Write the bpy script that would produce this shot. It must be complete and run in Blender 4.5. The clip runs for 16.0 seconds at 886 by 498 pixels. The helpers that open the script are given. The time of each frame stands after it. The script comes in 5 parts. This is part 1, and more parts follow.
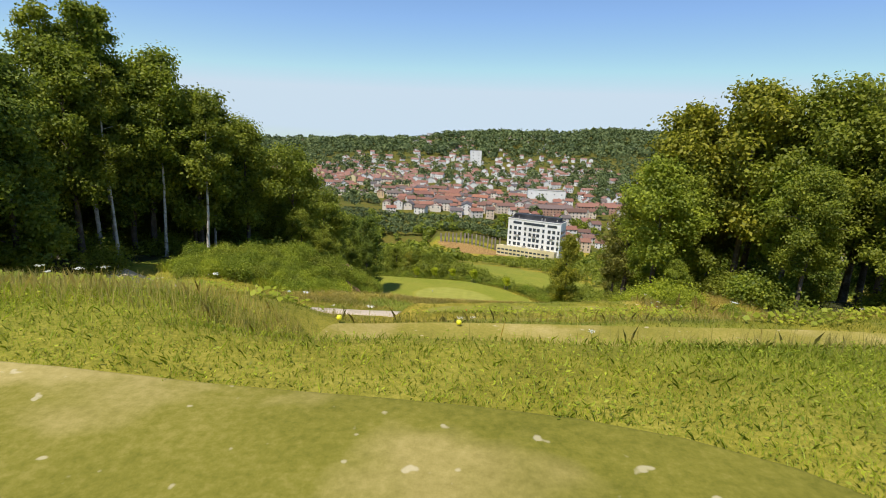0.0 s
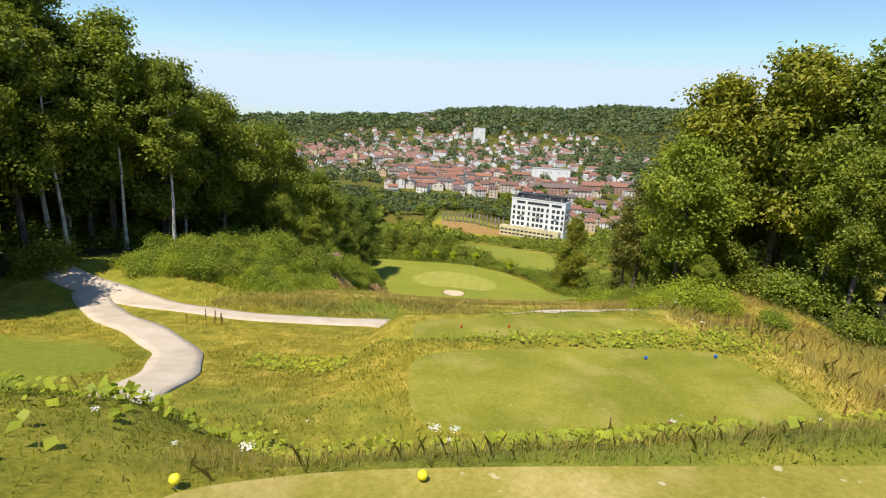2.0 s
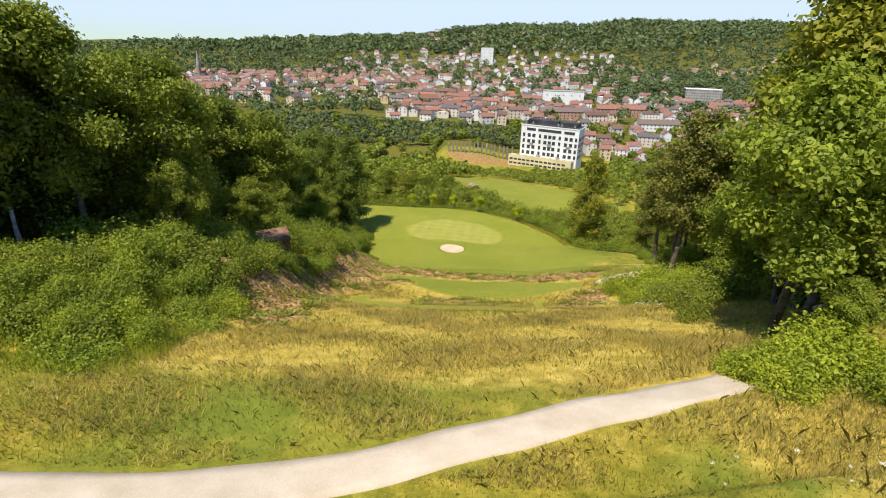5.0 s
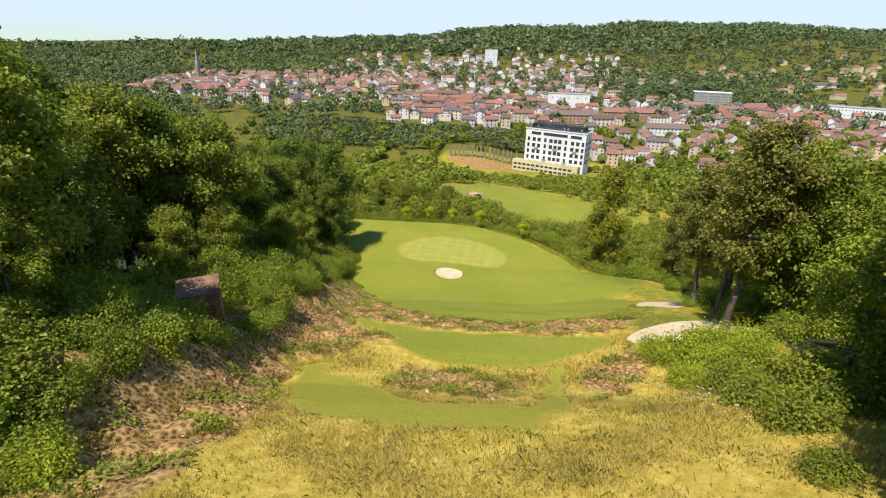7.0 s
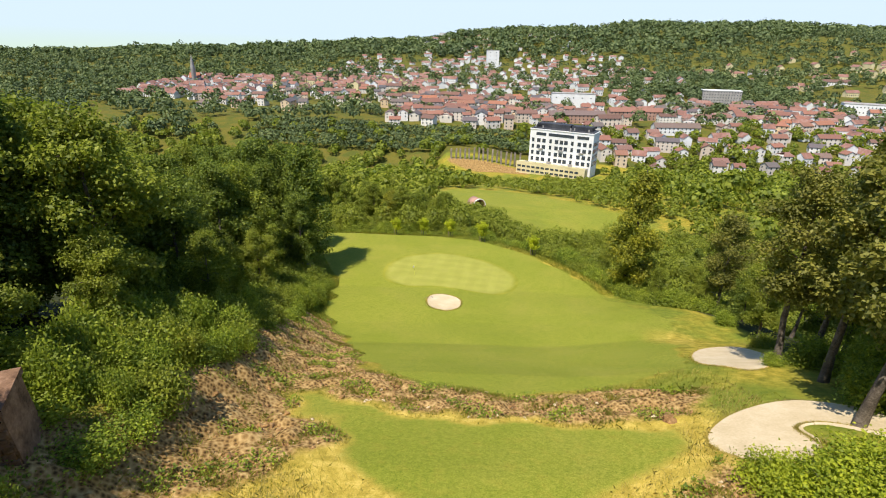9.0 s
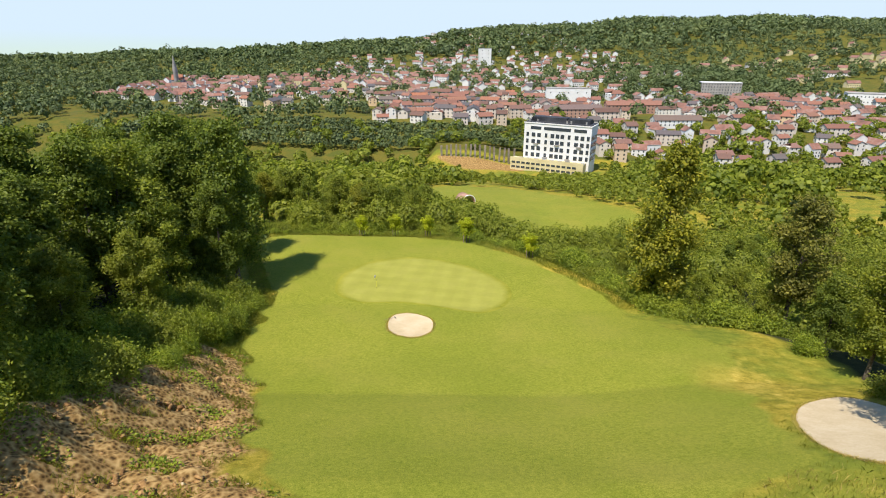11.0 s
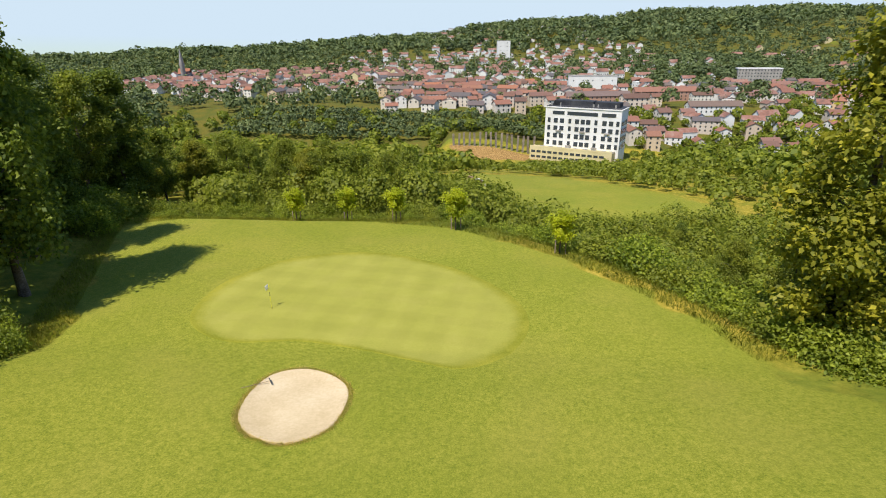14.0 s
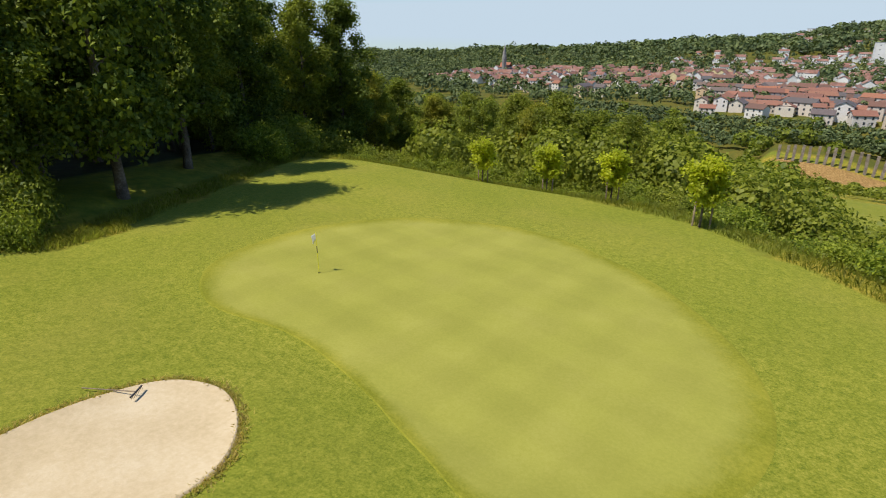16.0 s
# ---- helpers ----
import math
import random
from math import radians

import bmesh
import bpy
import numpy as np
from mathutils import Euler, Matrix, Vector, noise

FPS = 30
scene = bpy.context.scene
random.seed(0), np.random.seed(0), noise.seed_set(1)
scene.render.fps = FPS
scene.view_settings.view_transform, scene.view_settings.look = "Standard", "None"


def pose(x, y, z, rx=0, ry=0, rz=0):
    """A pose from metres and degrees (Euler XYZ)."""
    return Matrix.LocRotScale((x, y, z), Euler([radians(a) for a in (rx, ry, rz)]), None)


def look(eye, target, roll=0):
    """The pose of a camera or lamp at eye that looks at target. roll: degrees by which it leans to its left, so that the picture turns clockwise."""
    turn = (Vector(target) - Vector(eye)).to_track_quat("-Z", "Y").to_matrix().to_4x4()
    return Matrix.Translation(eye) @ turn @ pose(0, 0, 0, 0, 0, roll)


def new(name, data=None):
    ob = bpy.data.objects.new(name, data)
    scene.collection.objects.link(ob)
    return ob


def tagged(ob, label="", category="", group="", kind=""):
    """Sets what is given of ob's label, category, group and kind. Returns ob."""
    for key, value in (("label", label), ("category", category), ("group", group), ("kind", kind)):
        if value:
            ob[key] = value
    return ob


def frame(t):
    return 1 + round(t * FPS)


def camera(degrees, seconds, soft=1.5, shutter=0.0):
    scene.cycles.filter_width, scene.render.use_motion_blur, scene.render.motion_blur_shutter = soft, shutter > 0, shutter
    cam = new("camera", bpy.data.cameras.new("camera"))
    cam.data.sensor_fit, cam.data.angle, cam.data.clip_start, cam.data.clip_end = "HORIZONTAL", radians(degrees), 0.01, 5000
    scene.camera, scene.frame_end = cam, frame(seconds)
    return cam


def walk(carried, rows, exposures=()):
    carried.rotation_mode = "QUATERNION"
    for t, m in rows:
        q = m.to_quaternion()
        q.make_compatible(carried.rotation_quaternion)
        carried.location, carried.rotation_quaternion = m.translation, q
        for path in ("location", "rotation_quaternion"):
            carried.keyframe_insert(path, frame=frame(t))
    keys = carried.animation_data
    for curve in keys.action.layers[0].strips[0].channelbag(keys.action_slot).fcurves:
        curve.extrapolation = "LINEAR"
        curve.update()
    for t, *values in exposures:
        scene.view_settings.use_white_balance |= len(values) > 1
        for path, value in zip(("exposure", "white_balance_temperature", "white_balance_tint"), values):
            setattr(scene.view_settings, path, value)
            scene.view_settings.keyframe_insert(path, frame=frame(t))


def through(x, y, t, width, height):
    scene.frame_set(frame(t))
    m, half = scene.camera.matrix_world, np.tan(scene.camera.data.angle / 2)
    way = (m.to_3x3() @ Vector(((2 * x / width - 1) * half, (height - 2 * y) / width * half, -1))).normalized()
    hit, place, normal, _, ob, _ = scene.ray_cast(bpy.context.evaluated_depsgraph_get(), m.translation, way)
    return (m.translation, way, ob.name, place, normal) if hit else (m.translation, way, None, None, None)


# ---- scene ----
cam = camera(78.7, 16.0, soft=1.0, shutter=0.12)
PATH = [
    (0.0, pose(0.00, 0.00, 60.00, 77.72, -2.85, 0.70)),
    (0.5, pose(0.00, 1.53, 60.03, 77.74, -2.96, 0.70)),
    (1.0, pose(0.22, 3.26, 59.98, 77.64, -2.97, 0.80)),
    (1.5, pose(0.43, 5.22, 59.91, 76.81, -2.96, 0.98)),
    (2.0, pose(0.65, 7.25, 59.88, 75.39, -2.87, 1.05)),
    (2.5, pose(0.86, 9.31, 59.89, 73.83, -2.85, 1.13)),
    (3.0, pose(1.32, 13.06, 59.94, 71.18, -2.64, 1.24)),
    (3.5, pose(1.93, 17.08, 59.95, 68.63, -2.31, 1.37)),
    (4.0, pose(2.53, 21.20, 60.00, 67.36, -2.06, 1.52)),
    (4.5, pose(3.02, 25.46, 59.82, 67.51, -1.69, 1.59)),
    (5.0, pose(3.59, 29.61, 59.47, 67.65, -1.49, 1.71)),
    (7.5, pose(4.83, 51.45, 56.88, 67.89, -1.64, 2.20)),
    (8.0, pose(5.05, 56.66, 55.84, 67.97, -1.43, 2.23)),
    (8.5, pose(5.31, 61.91, 54.58, 68.08, -1.32, 2.29)),
    (9.0, pose(5.78, 66.88, 53.23, 68.15, -1.04, 2.27)),
    (11.5, pose(9.99, 95.38, 42.05, 68.48, 0.04, 1.48)),
    (12.0, pose(10.75, 101.13, 39.89, 68.51, 0.14, 1.52)),
    (12.5, pose(11.23, 107.00, 37.55, 68.50, 0.17, 1.60)),
    (13.0, pose(11.84, 113.02, 34.88, 68.48, 0.42, 1.88)),
    (13.5, pose(12.51, 119.13, 32.02, 68.47, 0.63, 1.99)),
    (14.0, pose(13.27, 125.04, 29.21, 68.48, 0.64, 3.47)),
    (14.5, pose(14.37, 130.73, 26.84, 68.64, 0.55, 11.56)),
    (15.0, pose(15.42, 136.00, 24.66, 68.68, 0.32, 18.46)),
    (15.5, pose(16.29, 140.89, 22.42, 68.83, 0.14, 27.14)),
    (16.0, pose(16.62, 145.26, 20.25, 68.97, -0.01, 35.07)),
]
walk(cam, PATH, [(0.0, 0.15), (1.5, 0.34), (5.0, 0.38), (9.0, 0.46), (12.5, 0.33), (14.0, 0.27), (16.0, 0.05)])

# ---- daylight: clear summer sky, high sun from behind and to one side ----
SUN_TO = Vector((-0.53, -0.86, 1.78)).normalized()
world = bpy.data.worlds.new("sky")
scene.world = world
world.use_nodes = True
wn = world.node_tree.nodes
sky = wn.new("ShaderNodeTexSky")
sky.sky_type, sky.sun_disc = "NISHITA", False
sky.sun_elevation, sky.sun_rotation = math.asin(SUN_TO.z), math.atan2(SUN_TO.x, SUN_TO.y)
sky.altitude, sky.air_density, sky.dust_density, sky.ozone_density = 600, 1.0, 0.0, 3.0
wn["Background"].inputs["Strength"].default_value = 0.11
tint = wn.new("ShaderNodeMix")
tint.data_type, tint.blend_type = "RGBA", "MULTIPLY"
tint.inputs[0].default_value, tint.inputs[7].default_value = 1.0, (1.0, 1.08, 1.2, 1)
world.node_tree.links.new(sky.outputs["Color"], tint.inputs[6])
haze = wn.new("ShaderNodeMix")
haze.data_type, haze.blend_type = "RGBA", "DARKEN"
haze.inputs[0].default_value, haze.inputs[7].default_value = 1.0, (4.9, 6.0, 7.0, 1)
world.node_tree.links.new(tint.outputs[2], haze.inputs[6])
world.node_tree.links.new(haze.outputs[2], wn["Background"].inputs["Color"])
sun = new("sun", bpy.data.lights.new("sun", "SUN"))
sun.data.energy, sun.data.angle, sun.data.color = 4.75, radians(0.53), (1.0, 0.93, 0.83)
sun.matrix_world = look(SUN_TO * 300, (0, 0, 0))

# ---- materials ----
def nodes_of(name, rough=0.9, spec=0.3):
    m = bpy.data.materials.new(name)
    m.use_nodes = True
    b = m.node_tree.nodes["Principled BSDF"]
    b.inputs["Roughness"].default_value = rough
    b.inputs["Specular IOR Level"].default_value = spec
    return m, m.node_tree, b


def add(t, kind, **inputs):
    n = t.nodes.new(kind)
    for k, v in inputs.items():
        n.inputs[k.replace("_", " ")].default_value = v
    return n


def place(t):
    return t.nodes.new("ShaderNodeNewGeometry").outputs["Position"]


def noise_of(t, scale, detail=4.0, rough=0.6, vec=None):
    n = add(t, "ShaderNodeTexNoise", Scale=scale, Detail=detail, Roughness=rough)
    t.links.new(vec if vec is not None else place(t), n.inputs["Vector"])
    return n.outputs["Fac"]


def ramp(t, fac, stops):
    r = t.nodes.new("ShaderNodeValToRGB")
    e = r.color_ramp.elements
    while len(e) < len(stops):
        e.new(0.5)
    for k, (p, c) in zip(e, stops):
        k.position, k.color = p, (*c, 1)
    t.links.new(fac, r.inputs["Fac"])
    return r.outputs["Color"]


def mixed(t, fac, a, b, mode="MIX"):
    n = t.nodes.new("ShaderNodeMix")
    n.data_type, n.blend_type = "RGBA", mode
    for s, v in ((n.inputs[0], fac), (n.inputs[6], a), (n.inputs[7], b)):
        if isinstance(v, (int, float)):
            s.default_value = v
        elif isinstance(v, tuple):
            s.default_value = (*v, 1)
        else:
            t.links.new(v, s)
    return n.outputs[2]


def maths(t, op, a, b=0.0):
    n = t.nodes.new("ShaderNodeMath")
    n.operation, n.use_clamp = op, False
    for s, v in zip(n.inputs, (a, b)):
        if isinstance(v, (int, float)):
            s.default_value = v
        else:
            t.links.new(v, s)
    return n.outputs[0]


def bump(t, b, fac, strength=0.4, distance=0.05):
    n = add(t, "ShaderNodeBump", Strength=strength, Distance=distance)
    t.links.new(fac, n.inputs["Height"])
    t.links.new(n.outputs["Normal"], b.inputs["Normal"])


def speckled(name, dark, mid, light, big=0.3, small=9.0, rough=0.9, relief=0.3, depth=0.03, spec=0.2):
    """A surface with variation at two scales."""
    m, t, b = nodes_of(name, rough, spec)
    p = place(t)
    f = maths(t, "ADD", maths(t, "MULTIPLY", noise_of(t, big, 5, 0.6, p), 0.55), maths(t, "MULTIPLY", noise_of(t, small, 6, 0.7, p), 0.45))
    t.links.new(ramp(t, f, [(0.36, dark), (0.5, mid), (0.63, light)]), b.inputs["Base Color"])
    bump(t, b, noise_of(t, small * 2, 6, 0.7, p), relief, depth)
    return m


def leafy(name, dark, light, tint, through=0.35, patch=0.5):
    """Leaves: diffuse and translucent, varied from leaf to leaf and from plant to plant."""
    m = bpy.data.materials.new(name)
    m.use_nodes = True
    t = m.node_tree
    t.nodes.clear()
    out = t.nodes.new("ShaderNodeOutputMaterial")
    geo, info = t.nodes.new("ShaderNodeNewGeometry"), t.nodes.new("ShaderNodeObjectInfo")
    c = mixed(t, geo.outputs["Random Per Island"], dark, light)
    c = mixed(t, maths(t, "MULTIPLY", info.outputs["Random"], 0.6), c, tint)
    v = ramp(t, noise_of(t, patch, 3, 0.5), [(0.3, (0.62, 0.66, 0.7)), (0.7, (1.25, 1.2, 1.05))])
    c = mixed(t, 1.0, c, v, "MULTIPLY")
    d, tr, g = t.nodes.new("ShaderNodeBsdfDiffuse"), t.nodes.new("ShaderNodeBsdfTranslucent"), t.nodes.new("ShaderNodeBsdfGlossy")
    g.inputs["Roughness"].default_value = 0.6
    g.inputs["Color"].default_value = (0.9, 0.95, 0.85, 1)
    t.links.new(c, d.inputs["Color"])
    t.links.new(mixed(t, 0.5, c, (0.22, 0.30, 0.02)), tr.inputs["Color"])
    a, s = t.nodes.new("ShaderNodeMixShader"), t.nodes.new("ShaderNodeMixShader")
    a.inputs[0].default_value, s.inputs[0].default_value = through, 0.018
    t.links.new(d.outputs[0], a.inputs[1])
    t.links.new(tr.outputs[0], a.inputs[2])
    t.links.new(a.outputs[0], s.inputs[1])
    t.links.new(g.outputs[0], s.inputs[2])
    t.links.new(s.outputs[0], out.inputs["Surface"])
    return m


def by_object(name, stops, rough=0.8, grain=3.0, relief=0.2):
    """Paint or tiles whose colour differs from object to object, with grain over it."""
    m, t, b = nodes_of(name, rough, 0.25)
    info = t.nodes.new("ShaderNodeObjectInfo")
    c = ramp(t, info.outputs["Random"], stops)
    v = ramp(t, noise_of(t, grain, 5, 0.7), [(0.3, (0.78, 0.77, 0.75)), (0.7, (1.1, 1.1, 1.1))])
    t.links.new(mixed(t, 1.0, c, v, "MULTIPLY"), b.inputs["Base Color"])
    bump(t, b, noise_of(t, grain * 3), relief, 0.05)
    return m


def ground_material():
    m, t, b = nodes_of("hillside_grass", 0.95, 0.15)
    p = place(t)
    z = t.nodes.new("ShaderNodeAttribute")
    z.attribute_name = "zone"
    sep = t.nodes.new("ShaderNodeSeparateColor")
    t.links.new(z.outputs["Color"], sep.inputs["Color"])
    big, mid, fine = noise_of(t, 0.09, 4, 0.6, p), noise_of(t, 0.9, 5, 0.7, p), noise_of(t, 11.0, 7, 0.85, p)
    two = maths(t, "ADD", maths(t, "MULTIPLY", mid, 0.5), maths(t, "MULTIPLY", fine, 0.5))
    wild = ramp(t, two, [(0.36, (0.115, 0.105, 0.010)), (0.5, (0.285, 0.235, 0.024)), (0.62, (0.53, 0.39, 0.07))])
    wild = mixed(t, ramp(t, big, [(0.42, (0, 0, 0)), (0.62, (1, 1, 1))]), wild, ramp(t, two, [(0.35, (0.085, 0.12, 0.012)), (0.65, (0.25, 0.265, 0.03))]))
    straw = ramp(t, two, [(0.36, (0.21, 0.165, 0.018)), (0.5, (0.46, 0.34, 0.055)), (0.63, (0.68, 0.50, 0.125))])
    short = maths(t, "ADD", maths(t, "MULTIPLY", noise_of(t, 3.2, 5, 0.75, p), 0.3), maths(t, "MULTIPLY", fine, 0.7))
    mown = ramp(t, short, [(0.40, (0.115, 0.15, 0.012)), (0.5, (0.225, 0.242, 0.024)), (0.60, (0.37, 0.345, 0.055))])
    mown = mixed(t, ramp(t, noise_of(t, 0.16, 3, 0.5, p), [(0.45, (0, 0, 0)), (0.75, (0.35, 0.35, 0.35))]), mown, (0.30, 0.265, 0.05))
    mown = mixed(t, ramp(t, noise_of(t, 0.07, 4, 0.6, p), [(0.42, (0.45, 0.45, 0.45)), (0.58, (0, 0, 0))]), mown, ramp(t, short, [(0.38, (0.105, 0.145, 0.011)), (0.62, (0.25, 0.275, 0.024))]))
    rock = add(t, "ShaderNodeTexVoronoi", Scale=3.4)
    t.links.new(p, rock.inputs["Vector"])
    soil = ramp(t, maths(t, "ADD", maths(t, "MULTIPLY", rock.outputs["Distance"], 0.5), maths(t, "MULTIPLY", two, 0.6)),
                [(0.38, (0.07, 0.038, 0.012)), (0.54, (0.28, 0.165, 0.055)), (0.76, (0.52, 0.35, 0.14))])
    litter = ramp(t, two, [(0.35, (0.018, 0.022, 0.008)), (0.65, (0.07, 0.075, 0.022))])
    edge = maths(t, "MULTIPLY", maths(t, "SUBTRACT", mid, 0.5), 0.7)

    def mask(v):
        n = t.nodes.new("ShaderNodeMapRange")
        n.inputs[1].default_value, n.inputs[2].default_value = 0.35, 0.65
        t.links.new(maths(t, "ADD", v, maths(t, "MULTIPLY", edge, maths(t, "MULTIPLY", v, 1.0))), n.inputs[0])
        return n.outputs[0]

    c = mixed(t, mask(sep.outputs["Green"]), wild, straw)
    c = mixed(t, mask(sep.outputs["Red"]), c, mown)
    c = mixed(t, mask(sep.outputs["Blue"]), c, soil)
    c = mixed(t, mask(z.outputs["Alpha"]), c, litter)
    t.links.new(c, b.inputs["Base Color"])
    bump(t, b, two, 0.5, 0.12)
    return m


M_GROUND = ground_material()


def turf(name, stops, stripes=0.0, worn=0.0, fringe=None):
    """Short turf: two scales of mottling, crossed mowing bands, and pale worn patches and divots."""
    m, t, b = nodes_of(name, 0.9, 0.15)
    p = place(t)
    f = maths(t, "ADD", maths(t, "MULTIPLY", noise_of(t, 0.3, 5, 0.6, p), 0.5), maths(t, "MULTIPLY", noise_of(t, 9.0, 6, 0.75, p), 0.5))
    c = ramp(t, f, [(0.36, stops[0]), (0.5, stops[1]), (0.64, stops[2])])
    for turn in (8, -80):
        if stripes:
            mp = t.nodes.new("ShaderNodeMapping")
            mp.inputs["Rotation"].default_value = (0, 0, radians(turn))
            t.links.new(p, mp.inputs["Vector"])
            w = add(t, "ShaderNodeTexWave", Scale=0.11, Distortion=1.2, Detail=2.0)
            t.links.new(mp.outputs[0], w.inputs["Vector"])
            c = mixed(t, 1.0, c, ramp(t, w.outputs["Fac"], [(0.3, (1 - stripes,) * 3), (0.7, (1 + stripes,) * 3)]), "MULTIPLY")
    if worn:
        patch = ramp(t, noise_of(t, 0.42, 3, 0.55, p), [(0.52, (0, 0, 0)), (0.64, (worn,) * 3)])
        c = mixed(t, patch, c, ramp(t, f, [(0.35, (0.34, 0.26, 0.08)), (0.65, (0.56, 0.44, 0.18))]))
        divot = ramp(t, noise_of(t, 3.6, 2, 0.5, p), [(0.69, (0, 0, 0)), (0.73, (worn,) * 3)])
        c = mixed(t, divot, c, (0.60, 0.52, 0.33))
    if fringe:
        rim = t.nodes.new("ShaderNodeAttribute")
        rim.attribute_name = "rim"
        ragged = maths(t, "ADD", rim.outputs["Fac"], maths(t, "MULTIPLY", maths(t, "SUBTRACT", noise_of(t, 1.4, 5, 0.7, p), 0.5), 0.9))
        c = mixed(t, ramp(t, ragged, [(0.30, (0, 0, 0)), (0.85, (1, 1, 1))]), c, ramp(t, f, [(0.38, fringe[0]), (0.62, fringe[1])]))
    t.links.new(c, b.inputs["Base Color"])
    bump(t, b, noise_of(t, 22.0, 5, 0.75, p), 0.3, 0.02)
    return m


M_GREEN = turf("putting_green_turf", ((0.265, 0.268, 0.043), (0.305, 0.30, 0.053), (0.345, 0.33, 0.068)), 0.022, fringe=((0.16, 0.178, 0.013), (0.32, 0.30, 0.035)))
M_TEE = turf("tee_turf", ((0.145, 0.158, 0.014), (0.215, 0.212, 0.023), (0.31, 0.28, 0.045)), 0.0, 0.22)
M_WORN_TEE = turf("worn_tee_turf", ((0.12, 0.12, 0.012), (0.195, 0.178, 0.024), (0.29, 0.245, 0.055)), 0.0, 0.55)
M_DRY_TEE = turf("dry_tee_turf", ((0.19, 0.175, 0.022), (0.28, 0.24, 0.04), (0.41, 0.325, 0.085)), 0.0, 0.6)
M_SAND = speckled("bunker_sand", (0.50, 0.39, 0.225), (0.585, 0.465, 0.285), (0.65, 0.535, 0.35), 0.5, 6.0, 0.95, 0.35, 0.03)
M_PATH = speckled("crushed_limestone", (0.44, 0.355, 0.245), (0.54, 0.445, 0.325), (0.62, 0.53, 0.41), 0.6, 18.0, 0.95, 0.3, 0.02)
M_BARK = speckled("bark", (0.05, 0.04, 0.03), (0.12, 0.095, 0.07), (0.22, 0.185, 0.15), 1.0, 8.0, 0.95, 0.7, 0.05)
M_PALE_BARK = speckled("pale_birch_bark", (0.12, 0.10, 0.08), (0.50, 0.47, 0.42), (0.66, 0.63, 0.58), 1.2, 5.0, 0.85, 0.3, 0.02)
M_LEAF = leafy("broad_leaves", (0.085, 0.135, 0.014), (0.36, 0.40, 0.04), (0.31, 0.32, 0.035), 0.45)
M_LEAF_DARK = leafy("dark_leaves", (0.046, 0.085, 0.013), (0.25, 0.305, 0.034), (0.17, 0.21, 0.026), 0.36)
M_LEAF_YELLOW = leafy("yellowing_leaves", (0.15, 0.17, 0.016), (0.46, 0.42, 0.035), (0.34, 0.32, 0.03), 0.42)
M_LEAF_SHRUB = leafy("shrub_leaves", (0.10, 0.17, 0.016), (0.44, 0.51, 0.045), (0.38, 0.42, 0.045), 0.5)
M_LEAF_LIME = leafy("lime_green_leaves", (0.45, 0.53, 0.02), (0.82, 0.82, 0.04), (0.68, 0.72, 0.03), 0.6)
M_LEAF_DRY = leafy("thinning_leaves", (0.10, 0.105, 0.022), (0.31, 0.285, 0.05), (0.23, 0.22, 0.04), 0.36)
# far foliage: aerial haze is put into the base colour, paler and less saturated
M_WOODS = leafy("hazy_distant_woods", (0.04, 0.07, 0.03), (0.20, 0.235, 0.09), (0.12, 0.165, 0.065), 0.15, 0.012)
M_GRASS = leafy("grass_blades", (0.20, 0.225, 0.02), (0.47, 0.435, 0.06), (0.36, 0.345, 0.04), 0.68, 0.35)
M_STRAW = leafy("dry_grass_blades", (0.50, 0.39, 0.09), (0.84, 0.65, 0.24), (0.66, 0.52, 0.15), 0.55, 0.35)
M_DOCK = leafy("rusty_dock_spikes", (0.26, 0.12, 0.05), (0.44, 0.22, 0.09), (0.36, 0.18, 0.08), 0.4)
M_PETAL = leafy("white_flowers", (0.65, 0.65, 0.58), (0.85, 0.85, 0.8), (0.8, 0.8, 0.75), 0.2)
M_WALL = by_object("rendered_walls", [(0.0, (0.70, 0.62, 0.5)), (0.2, (0.80, 0.77, 0.7)), (0.4, (0.62, 0.5, 0.38)), (0.6, (0.82, 0.8, 0.76)), (0.8, (0.58, 0.5, 0.42)), (0.9, (0.75, 0.55, 0.33)), (1.0, (0.8, 0.78, 0.75))])
M_TILES = by_object("clay_tiles", [(0.0, (0.21, 0.105, 0.08)), (0.2, (0.31, 0.145, 0.10)), (0.4, (0.15, 0.09, 0.07)), (0.55, (0.26, 0.145, 0.115)), (0.7, (0.36, 0.15, 0.085)), (0.82, (0.17, 0.135, 0.115)), (0.92, (0.10, 0.10, 0.11)), (1.0, (0.23, 0.155, 0.13))], 0.9, 1.2)
M_WHITE = speckled("white_render", (0.68, 0.67, 0.63), (0.76, 0.75, 0.72), (0.82, 0.81, 0.79), 0.1, 1.5, 0.85, 0.1)
M_CREAM = speckled("cream_render", (0.56, 0.47, 0.25), (0.64, 0.55, 0.31), (0.70, 0.61, 0.37), 0.1, 1.5, 0.85, 0.1)
M_BRICK = speckled("pinkish_brick", (0.34, 0.19, 0.13), (0.44, 0.26, 0.19), (0.52, 0.34, 0.26), 0.1, 2.0, 0.9, 0.2)
M_GREY = speckled("grey_concrete", (0.24, 0.225, 0.20), (0.34, 0.32, 0.29), (0.44, 0.42, 0.38), 0.2, 2.0, 0.9, 0.3)
M_ROOF = speckled("dark_roofing", (0.025, 0.026, 0.03), (0.045, 0.047, 0.053), (0.08, 0.08, 0.085), 0.1, 1.0, 0.6, 0.1)
M_GLASS, _t, _b = nodes_of("window_glass", 0.12, 0.6)
_b.inputs["Base Color"].default_value = (0.05, 0.06, 0.07, 1)
